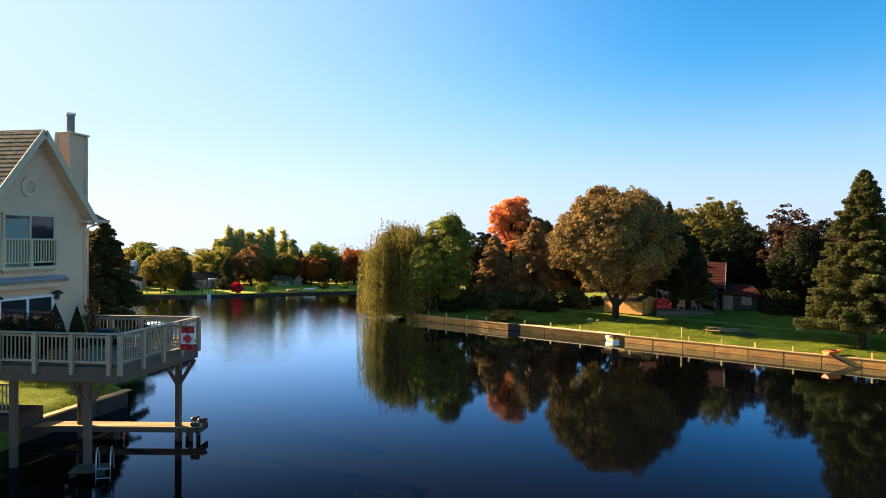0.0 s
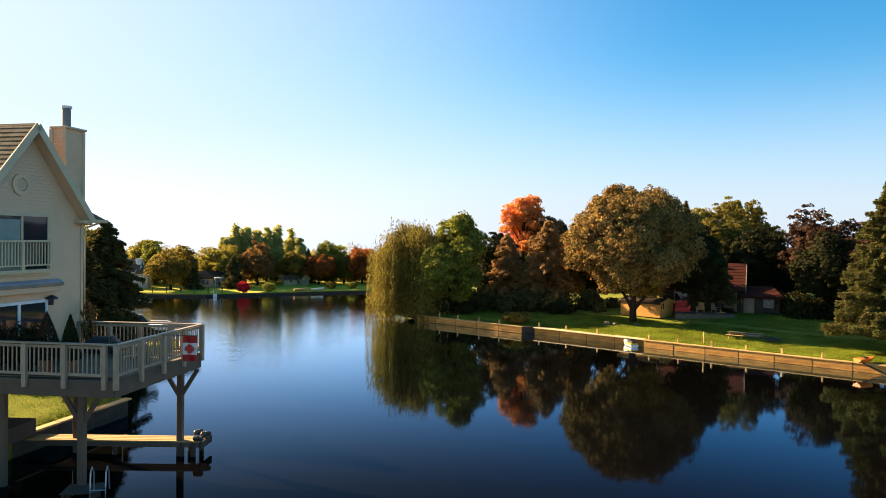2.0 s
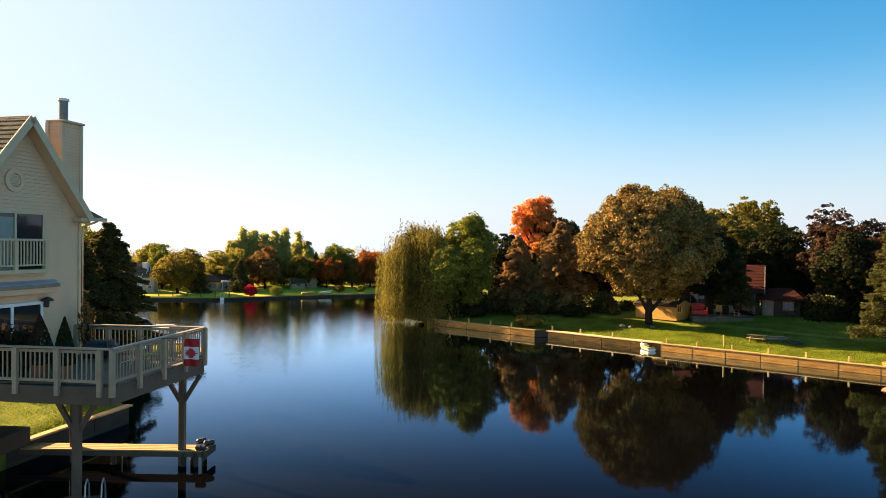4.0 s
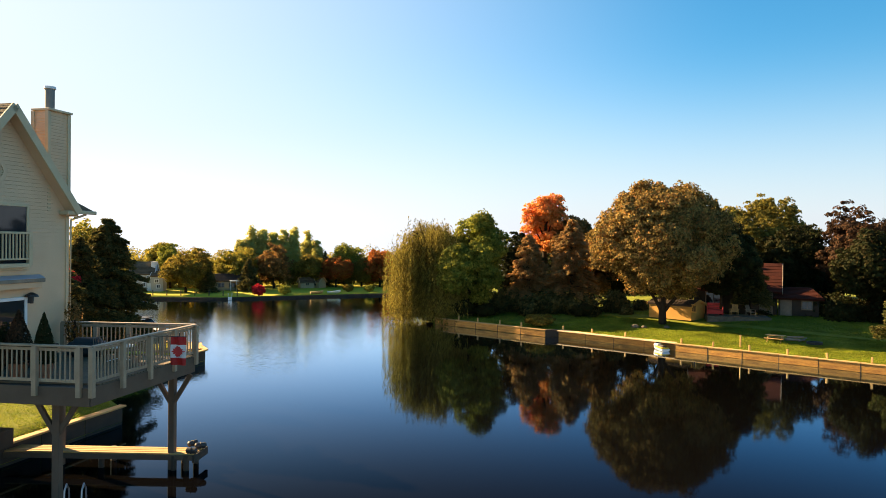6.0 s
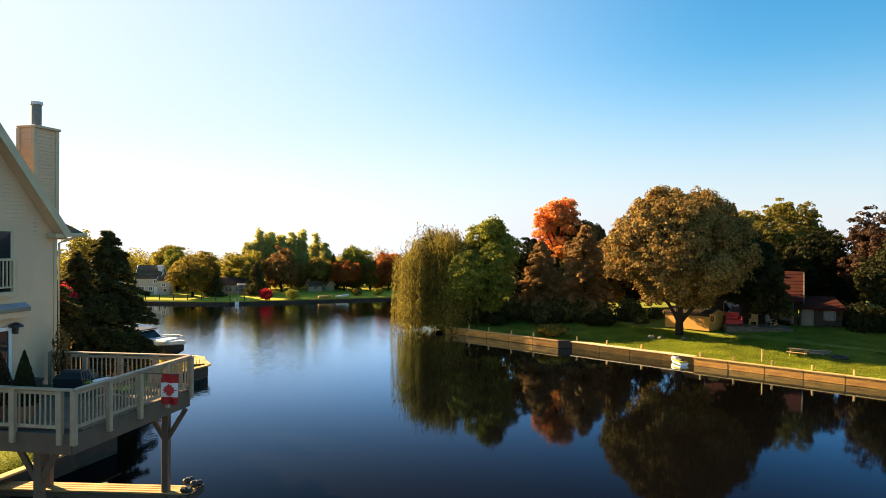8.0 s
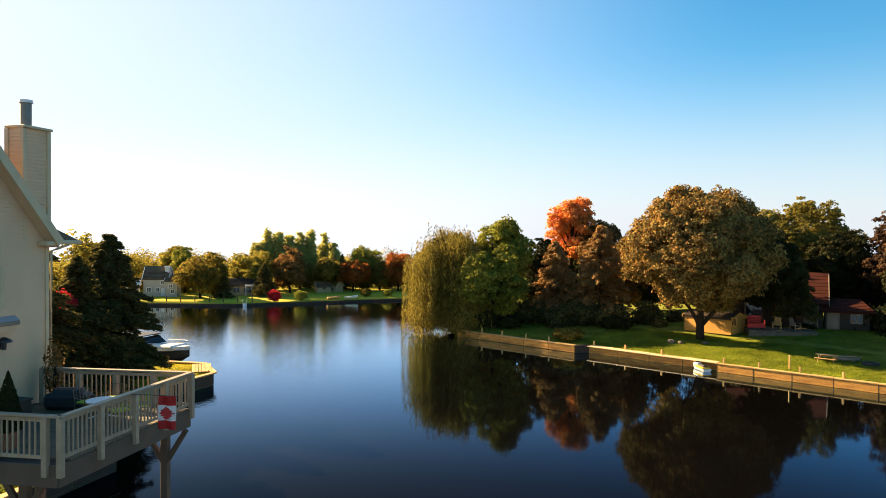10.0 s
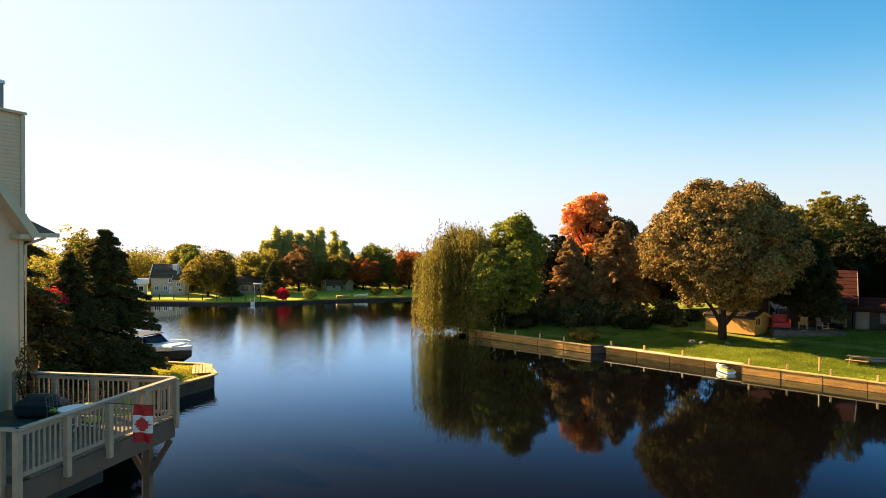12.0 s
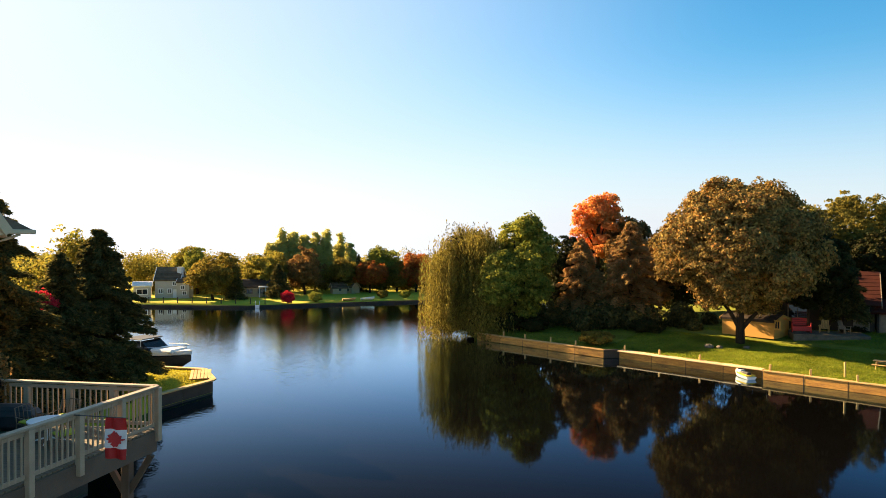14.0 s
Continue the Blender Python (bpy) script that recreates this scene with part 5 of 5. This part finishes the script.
# ---- the spit with the moored cruiser ----
def cruiser(m):
    root = thing("motor_cruiser", m, "white motor cruiser with a dark hull and windscreen", "boat")
    part("hull", hull(bmesh.new(), 6.4, 2.3, 0.85, sheer=0.22), BLACK, root, "dark lower hull")
    bm = hull(bmesh.new(), 6.5, 2.36, 0.3, sheer=0.2, flare=0.96)
    bm.transform(pose(0, 0, 0.86))
    part("deck_moulding", bm, WHITE, root, "white upper hull and foredeck")
    bm = bmesh.new()
    v = [bm.verts.new(p) for p in ((0.9, -0.85, 1.2), (0.9, 0.85, 1.2), (0.1, 0.8, 1.85), (0.1, -0.8, 1.85), (-0.6, -0.95, 1.2), (-0.6, 0.95, 1.2), (-0.4, 0.85, 1.85), (-0.4, -0.85, 1.85))]
    for q in ((0, 1, 2, 3), (0, 3, 7, 4), (1, 5, 6, 2)):
        bm.faces.new([v[i] for i in q])
    bmesh.ops.solidify(bm, geom=bm.faces[:], thickness=0.03)
    part("windscreen", bm, GLASS, root, "raked dark windscreen")
    part("cabin", box((1.7, 1.5, 0.25), (1.5, 0, 1.28), bevel=0.09), WHITE, root)
    part("canopy", box((1.5, 1.8, 0.06), (-0.5, 0, 1.95), bevel=0.02), BLACK, root, "dark canvas canopy")
    for x in (-1.1, 0.1):
        for y in (-0.85, 0.85):
            part("canopy_pole", tube(bmesh.new(), [(x, y, 1.15), (x, y, 1.94)], [0.018] * 2, 6), STEEL, root)
    bm = tube(bmesh.new(), [(0.6, -1.05, 1.5), (2.2, -0.75, 1.6), (3.1, 0, 1.66), (2.2, 0.75, 1.6), (0.6, 1.05, 1.5)], [0.02] * 5, 6)
    part("bow_rail", bm, STEEL, root)
    for k in range(2):
        part("seat", box((0.5, 0.5, 0.5), (-0.9, -0.45 + 0.9 * k, 1.25), bevel=0.06), WHITE, root)
    return root


tip = thing("spit_decking", Matrix(), "weathered plank decking at the tip of the spit", "decking")
for k in range(6):
    a, b = Vector((-18.25, 42.9, 0.76)), Vector((-19.35, 45.2, 0.76))
    mid_y = Vector((0.16 * k, 0.075 * k, 0.004 * (k % 2)))
    part("plank", beam(a + mid_y, b + mid_y, 0.15, 0.045), CAPWOOD, tip)
cruiser(pose(-24.9, 50.3, -0.28, 0, 0, -12))

# ---- on and under the deck ----
FLAG_X = 0.56


def canada_flag():
    root = thing("flag", pose(-9.62, 22.25, 4.50, 0, 0, -6) @ Matrix.Diagonal((1.05, 1.0, 0.79, 1)), "red and white maple leaf flag hanging from a short rod", "flag")
    part("rod", tube(bmesh.new(), [(-0.1, 0, 0.02), (1.02, 0, 0.04)], [0.014, 0.012], 8), BLACK, root)

    def cloth(z0, z1, mat, label, off=0.0, outline=None):
        bm = bmesh.new()
        n, m = 10, 5
        rows = []
        for j in range(m + 1):
            z = z0 + (z1 - z0) * j / m
            rows.append([bm.verts.new((FLAG_X + 0.42 * i / n, 0.03 * math.sin(i * 0.9 + z * 3) + off, z)) for i in range(n + 1)])
        for a, b in zip(rows, rows[1:]):
            for i in range(n):
                bm.faces.new((a[i], a[i + 1], b[i + 1], b[i]))
        bmesh.ops.solidify(bm, geom=bm.faces[:], thickness=0.006)
        part("cloth", bm, mat, root, label)

    cloth(0.03, -0.25, RED, "red band")
    cloth(-0.25, -0.70, WHITE, "white middle field")
    cloth(-0.70, -0.95, RED, "red band")
    pts = [(0, 0.5), (0.1, 0.3), (0.24, 0.38), (0.2, 0.12), (0.34, 0.22), (0.4, 0.1), (0.5, 0.06), (0.42, -0.05), (0.46, -0.12), (0.22, -0.28), (0.24, -0.36), (0.04, -0.33), (0.03, -0.5)]
    out = pts + [(-x, y) for x, y in pts[::-1] if x > 0]
    bm = bmesh.new()
    front = [bm.verts.new((FLAG_X + 0.21 - y * 0.36, -0.045, -0.475 + x * 0.38)) for x, y in out]
    back = [bm.verts.new((v.co.x, 0.035, v.co.z)) for v in front]
    hub = [bm.verts.new((FLAG_X + 0.21, -0.045, -0.475)), bm.verts.new((FLAG_X + 0.21, 0.035, -0.475))]
    for k in range(len(out)):
        j = (k + 1) % len(out)
        bm.faces.new((hub[0], front[k], front[j]))
        bm.faces.new((hub[1], back[j], back[k]))
        bm.faces.new((front[k], back[k], back[j], front[j]))
    bmesh.ops.recalc_face_normals(bm, faces=bm.faces[:])
    part("leaf_emblem", bm, RED, root, "red maple leaf")
    return root


canada_flag()


def potted_cone(x, y, h, w, mat, label, seed):
    root = thing("potted_shrub", pose(x, y, DECK_Z), label, "potted plant")
    bm = tube(bmesh.new(), [(0, 0, 0), (0, 0, 0.36), (0, 0, 0.4)], [0.17, 0.24, 0.26], 16)
    part("pot", bm, TERRACOTTA, root, "round terracotta pot")
    part("soil", tube(bmesh.new(), [(0, 0, 0.36), (0, 0, 0.405)], [0.22, 0.21], 12), DARKWOOD, root)
    rng = np.random.default_rng(seed)
    n = 2600
    k = rng.uniform(0, 1, n) ** 0.7
    a = rng.uniform(0, 2 * math.pi, n)
    r = w * (1 - (1 - k) ** 1.6) * rng.uniform(0.55, 1.0, n) ** 0.5
    pts = np.stack([np.cos(a) * r, np.sin(a) * r, 0.4 + (h - 0.4) * (1 - k)], 1)
    nrm = np.stack([np.cos(a), np.sin(a), 0.4 + 0 * a], 1) + rng.normal(size=(n, 3)) * 0.4
    ob = new("foliage", leaf_mesh("foliage", pts, nrm, 0.07, 0.04, mat, rng))
    ob.parent = root
    part("stem", tube(bmesh.new(), [(0, 0, 0.38), (0, 0, h * 0.7)], [0.03, 0.01], 6), BARK, root)


potted_cone(-11.82, 20.95, 1.7, 0.29, L_DARK, "dark clipped cone shrub in a pot on the deck", 201)
potted_cone(-12.55, 21.0, 1.75, 0.4, L_REDM, "reddish upright shrub in a pot on the deck", 202)
for i, (x, y) in enumerate(((-13.1, 21.1), (-13.7, 21.3), (-14.2, 21.1))):
    shrub("flower_planter", x, y, DECK_Z, 1.45, 0.42, (L_DARK, L_REDM, L_DARK)[i], "dark leafy flowering plant on the deck", 210 + i, leaves=1800, leaf=0.08, category="plant")
shrub("vine", -13.55, 24.85, DECK_Z, 1.9, 0.3, L_RUST, "thin reddish upright plant in the deck corner", 220, leaves=420, leaf=0.1, category="plant")


def patio_chair(m, cushion):
    root = thing("patio_chair", m, "brown metal patio chair with a cushion", "chair", "deck chairs")
    part("seat", box((0.46, 0.46, 0.04), (0, 0, 0.44), bevel=0.01), BRONZE, root)
    part("cushion", box((0.44, 0.44, 0.07), (0, 0, 0.5), bevel=0.03), cushion, root, "seat cushion")
    part("back_frame", tube(bmesh.new(), [(-0.23, 0.22, 0.42), (-0.23, 0.3, 0.95), (0, 0.32, 1.0), (0.23, 0.3, 0.95), (0.23, 0.22, 0.42)], [0.015] * 5, 6), BRONZE, root)
    for k in range(4):
        part("back_bar", tube(bmesh.new(), [(-0.14 + 0.093 * k, 0.23, 0.45), (-0.14 + 0.093 * k, 0.31, 0.97)], [0.009] * 2, 6), BRONZE, root)
    for sx in (-1, 1):
        part("arm", tube(bmesh.new(), [(sx * 0.24, 0.26, 0.66), (sx * 0.26, -0.2, 0.66), (sx * 0.25, -0.22, 0.0)], [0.014] * 3, 6), BRONZE, root)
        part("leg", tube(bmesh.new(), [(sx * 0.23, 0.22, 0.44), (sx * 0.24, 0.27, 0.0)], [0.014] * 2, 6), BRONZE, root)
    return root


BRONZE = material("bronze_metal", (0.20, 0.14, 0.085), (0.13, 0.09, 0.055), rough=0.5, metal=0.3)
LIME = material("lime_fabric", (0.45, 0.46, 0.03), (0.36, 0.38, 0.03), rough=0.9, bump=0.2)
table = thing("patio_table", pose(-11.3, 23.6, DECK_Z), "round pale patio table on the deck", "table")
part("tabletop", tube(bmesh.new(), [(0, 0, 0.44), (0, 0, 0.47)], [0.4, 0.4], 28), WHITE, table)
part("pedestal", tube(bmesh.new(), [(0, 0, 0.03), (0, 0, 0.44)], [0.035, 0.035], 10), WHITE, table)
for k in range(4):
    a = math.pi / 2 * k + 0.4
    part("foot", tube(bmesh.new(), [(0, 0, 0.1), (0.34 * math.cos(a), 0.34 * math.sin(a), 0.015)], [0.018, 0.015], 6), WHITE, table)
low = Matrix.Diagonal((0.95, 0.95, 0.66, 1))
patio_chair(pose(-10.6, 23.2, DECK_Z, 0, 0, -120) @ low, LIME)
patio_chair(pose(-11.5, 24.4, DECK_Z, 0, 0, 10) @ low, LIME)
patio_chair(pose(-11.9, 23.9, DECK_Z, 0, 0, 70) @ low, LIME)
grill = thing("covered_grill", pose(-12.75, 24.35, DECK_Z, 0, 0, 8), "barbecue under a black fitted cover", "barbecue")
part("cover", box((1.15, 0.55, 0.44), (0, 0, 0.23), bevel=0.1), BLACK, grill)
part("hood", tube(bmesh.new(), [(-0.45, 0, 0.38), (-0.35, 0, 0.38), (0.35, 0, 0.38), (0.45, 0, 0.38)], [0.05, 0.2, 0.2, 0.05], 14), BLACK, grill)
bench = thing("storage_bench", pose(-13.3, 22.6, DECK_Z, 0, 0, -10), "dark storage bench against the house wall", "bench")
part("box_body", box((0.5, 1.3, 0.5), (0, 0, 0.25), bevel=0.02), DARKWOOD, bench)
part("lid", box((0.54, 1.34, 0.06), (0, 0, 0.53), bevel=0.015), DARKWOOD, bench)

ladder = thing("swim_ladder", pose(-10.62, 20.32, 0, 0, 0, 15), "bent metal swim ladder beside the deck post", "ladder")
for sx in (-0.2, 0.2):
    part("side_rail", tube(bmesh.new(), [(sx, 0.42, 0.3), (sx, 0.36, 0.85), (sx, 0.2, 1.02), (sx, 0.05, 0.9), (sx, 0, 0.5), (sx, 0, -0.8)], [0.022] * 6, 8), STEEL, ladder)
for k in range(4):
    part("rung", tube(bmesh.new(), [(-0.2, 0, 0.42 - 0.28 * k), (0.2, 0, 0.42 - 0.28 * k)], [0.02] * 2, 8), STEEL, ladder)
swim = thing("swim_platform", pose(-11.35, 20.85, 0, 0, 0, 12), "small weathered plank landing at the water", "platform")
for k in range(6):
    part("plank", box((1.0, 0.13, 0.04), (0, -0.33 + 0.14 * k, 0.24), bevel=0.006), DARKWOOD, swim)
for sx in (-0.4, 0.4):
    part("bearer", box((0.08, 0.9, 0.12), (sx, 0.02, 0.15), bevel=0.01), DARKWOOD, swim)
    part("piling", tube(bmesh.new(), [(sx, 0.0, -1.0), (sx, 0.0, 0.16)], [0.07, 0.07], 8), DARKWOOD, swim)
# black rolls stand in for the small dark birds on the dock
for i, (x, y) in enumerate(((-9.6, 24.75), (-9.55, 25.3), (-9.9, 25.5))):
    root = thing("fender", pose(x, y, 0.55, 0, 0, 30 * i), "black roll standing in for a bird at the dock end", "fender", "dock fenders")
    part("roll", tube(bmesh.new(), [(-0.18, 0, 0.06), (-0.14, 0, 0.06), (0.14, 0, 0.06), (0.18, 0, 0.06)], [0.04, 0.09, 0.09, 0.04], 10), BLACK, root)
    part("strap", box((0.04, 0.19, 0.19), (0, 0, 0.06), bevel=0.02), DARKWOOD, root)

# ---- far shore houses and garden things ----
cottage("grey_house", pose(-47.1, 92.4, 0.5, 0, 0, 14), (3.0, 2.8), 2.2, 3.7, GREYSIDE, SHINGLE, "two storey pale house with a sunlit gable on the far lawn", (("window", -0.8, 0.8, 0.5, 0.5), ("window", 0.3, 0.8, 0.4, 0.5), ("window", 0.9, 1.75, 0.4, 0.4), ("door", 1.0, 0.5, 0.4, 0.9)), over=0.15)
cottage("house_wing", pose(-44.9, 92.0, 0.5, 0, 0, 14), (1.5, 2.2), 1.9, 2.5, GREYSIDE, SHINGLE, "lower pale wing beside the far house", (("window", 0.0, 1.3, 0.4, 0.4), ("window", 0.2, 0.6, 0.4, 0.4)), over=0.1)
cottage("garden_room", pose(-49.6, 90.2, 0.5, 0, 0, 28), (2.0, 1.6), 1.5, 1.95, GREYSIDE, WHITE, "low garden room with a pale roof", (("window", 0.0, 0.8, 1.2, 0.6),), over=0.15)
chim = thing("white_chimney", pose(-45.7, 92.3, 0.5), "white chimney stack on the far house", "chimney")
part("stack", box((0.6, 0.6, 3.8), (0, 0, 1.85), bevel=0.02), WHITE, chim)
part("cap", box((0.7, 0.7, 0.08), (0, 0, 3.78), bevel=0.02), WHITE, chim)
cottage("brown_house", pose(-37.0, 95.6, 0.5, 0, 0, 24), (3.6, 2.8), 1.3, 2.1, TANSIDE, DARKROOF, "low house with a brown roof among trees", (("window", -0.8, 0.7, 0.7, 0.5), ("window", 0.6, 0.7, 0.7, 0.5)), over=0.2, trim=GREYWOOD)
porch = thing("porch", pose(-35.3, 94.6, 0.45, 0, 0, 24), "white flat roofed porch on posts", "porch")
part("roof", box((1.7, 1.3, 0.16), (0, 0, 1.35), bevel=0.02), WHITE, porch)
for sx in (-0.75, 0.0, 0.75):
    part("post", box((0.1, 0.1, 1.3), (sx, -0.55, 0.62), bevel=0.01), WHITE, porch)
cottage("tan_house", pose(-27.6, 101.6, 0.5, 0, 0, 30), (2.0, 1.6), 0.8, 1.4, TANSIDE, SHINGLE, "small tan house with a sunlit gable", (("window", 0.0, 0.6, 0.4, 0.4),), over=0.15, trim=TANSIDE)
cottage("tan_house", pose(-26.0, 102.6, 0.5, 0, 0, -30), (1.6, 1.4), 0.9, 1.6, TANSIDE, SHINGLE, "small tan house with a sunlit gable", (("window", 0.0, 0.5, 0.4, 0.4),), over=0.12, trim=TANSIDE)
shrub("red_bush", *on(-29.8, 87.9), 1.55, 0.95, L_CRIMSON, "bright crimson round bush on the far lawn", 301, leaves=2600, leaf=0.16)
shrub("round_bush", *on(-27.2, 90.2), 1.35, 0.95, L_GREEN, "clipped green bush on the far lawn", 302, leaves=1800, leaf=0.16)
shrub("round_bush", *on(-20.4, 97.0), 1.1, 0.9, L_OLIVE, "low olive bush on the far lawn", 303, leaves=1500, leaf=0.16)
shrub("round_bush", *on(-17.6, 98.0), 1.0, 0.8, L_GREEN, "low green bush on the far lawn", 304, leaves=1500, leaf=0.16)
for i in range(9):
    x = -46.0 + 1.75 * i
    b = thing("lawn_post", pose(x, 85.6 + 0.1 * i, land(x, 85.6 + 0.1 * i)), "short dark post on the far lawn", "post", "lawn posts")
    part("shaft", box((0.1, 0.1, 0.75), (0, 0, 0.32), bevel=0.015), DARKWOOD, b)
banner = thing("garden_banner", pose(-33.6, 95.2, 0.5), "white cloth banner on a pole", "banner")
part("pole", tube(bmesh.new(), [(0, 0, 0), (0, 0, 3.0)], [0.03, 0.025], 8), STEEL, banner)
bm = box((0.4, 0.02, 0.55), (0.12, 0, 2.5), bevel=0.006)
box((0.5, 0.02, 0.6), (-0.1, 0, 1.8), bevel=0.006, bm=bm)
part("cloth", bm, WHITE, banner)
for x, y, rz in ((-21.6, 93.9, 25), (-23.6, 92.6, 25)):
    b = thing("rowing_boat", pose(x, y, land(x, y), 0, 0, rz) @ Matrix.Scale(0.75, 4), "pale rowing boat pulled up on the far lawn", "boat", "rowing boats")
    part("hull", hull(bmesh.new(), 2.3, 0.9, 0.38), WHITE if x > -22 else CAPWOOD, b)
    part("thwart", box((0.2, 0.7, 0.04), (0, 0, 0.4), bevel=0.01), GREYWOOD, b)
stair = thing("lake_steps", pose(-32.3, 84.9, 0, 0, 0, 20), "white steps at the far wall", "steps")
for k in range(3):
    part("step", box((0.45, 0.2, 0.12), (0, -0.12 - 0.16 * k, 0.32 - 0.12 * k), bevel=0.01), WHITE, stair)
for sx in (-0.22, 0.22):
    part("rail", tube(bmesh.new(), [(sx, 0, 0.85), (sx, -0.45, 0.6), (sx, -0.45, -0.2)], [0.025] * 3, 6), WHITE, stair)

# ---- grass tufts on the lawns ----
L_GRASS = foliage("grass_blades", [(0.10, 0.17, 0.017), (0.22, 0.28, 0.028), (0.34, 0.31, 0.04)], 0.45)
# golden blades for the spit, sunshine mixed into their colour
L_SUNNY = foliage("sunny_grass_blades", [(0.34, 0.30, 0.03), (0.55, 0.44, 0.05), (0.24, 0.23, 0.028)], 0.45)


def lawn_blades(name, corners, count, mat, label, seed, tall=0.09):
    """Short bent blades scattered over a four-cornered stretch of lawn."""
    rng = np.random.default_rng(seed)
    a, b, c, d = (np.array(p, float) for p in corners)
    u, v = rng.uniform(size=(2, count, 1))
    flat = (a * (1 - u) + b * u) * (1 - v) + (d * (1 - u) + c * u) * v
    wet, best = np.zeros(count, bool), np.full(count, 1e9)
    x, y = flat.T
    for (ax, ay), (bx, by) in zip(LAKE, LAKE[1:] + LAKE[:1]):
        wet ^= ((ay > y) != (by > y)) & (x < (bx - ax) * (y - ay) / (by - ay if by != ay else 1) + ax)
        k = np.clip(((x - ax) * (bx - ax) + (y - ay) * (by - ay)) / ((bx - ax) ** 2 + (by - ay) ** 2), 0, 1)
        best = np.minimum(best, np.hypot(x - ax - (bx - ax) * k, y - ay - (by - ay) * k))
    z = np.where(x < -8, 0.62, 0.50) + np.minimum(1.25, best * 0.075) + 0.05 * np.sin(x * 0.5) * np.sin(y * 0.4) * np.minimum(1, best * 0.3) + tall * 0.3
    keep = ~wet & (best > 0.15)
    flat, z = flat[keep], z[keep]
    pts = np.concatenate([flat, z[:, None]], 1)
    along = rng.normal(size=pts.shape) * 0.7 + np.array([0, 0, 1.0])
    ob = new(name, leaf_mesh(name, pts, rng.normal(size=pts.shape) + np.array([0, 0, 0.6]), tall, tall * 0.35, mat, rng, along))
    return tagged(ob, label, "grass", kind="stuff")


lawn_blades("lawn_grass", [(4, 58.5), (27, 39.5), (31, 46), (8, 65)], 90000, L_GRASS, "short green grass along the lake wall", 401)
lawn_blades("lawn_grass", [(-5.5, 64), (4, 58), (8, 64), (-2, 68)], 9000, L_GRASS, "short green grass below the willow", 402)
lawn_blades("lawn_grass", [(-22, 39), (-17, 39), (-17, 46), (-22, 46)], 9000, L_SUNNY, "grass on the spit coloured golden for low sunshine", 403)
lawn_blades("lawn_grass", [(11, 65), (31, 46), (38, 50), (22, 66)], 40000, L_GRASS, "short green grass under the trees", 404)
lawn_blades("lawn_grass", [(-20, 22), (-14, 22), (-14, 31), (-20, 31)], 22000, L_GRASS, "short green grass beside the house", 405, tall=0.06)
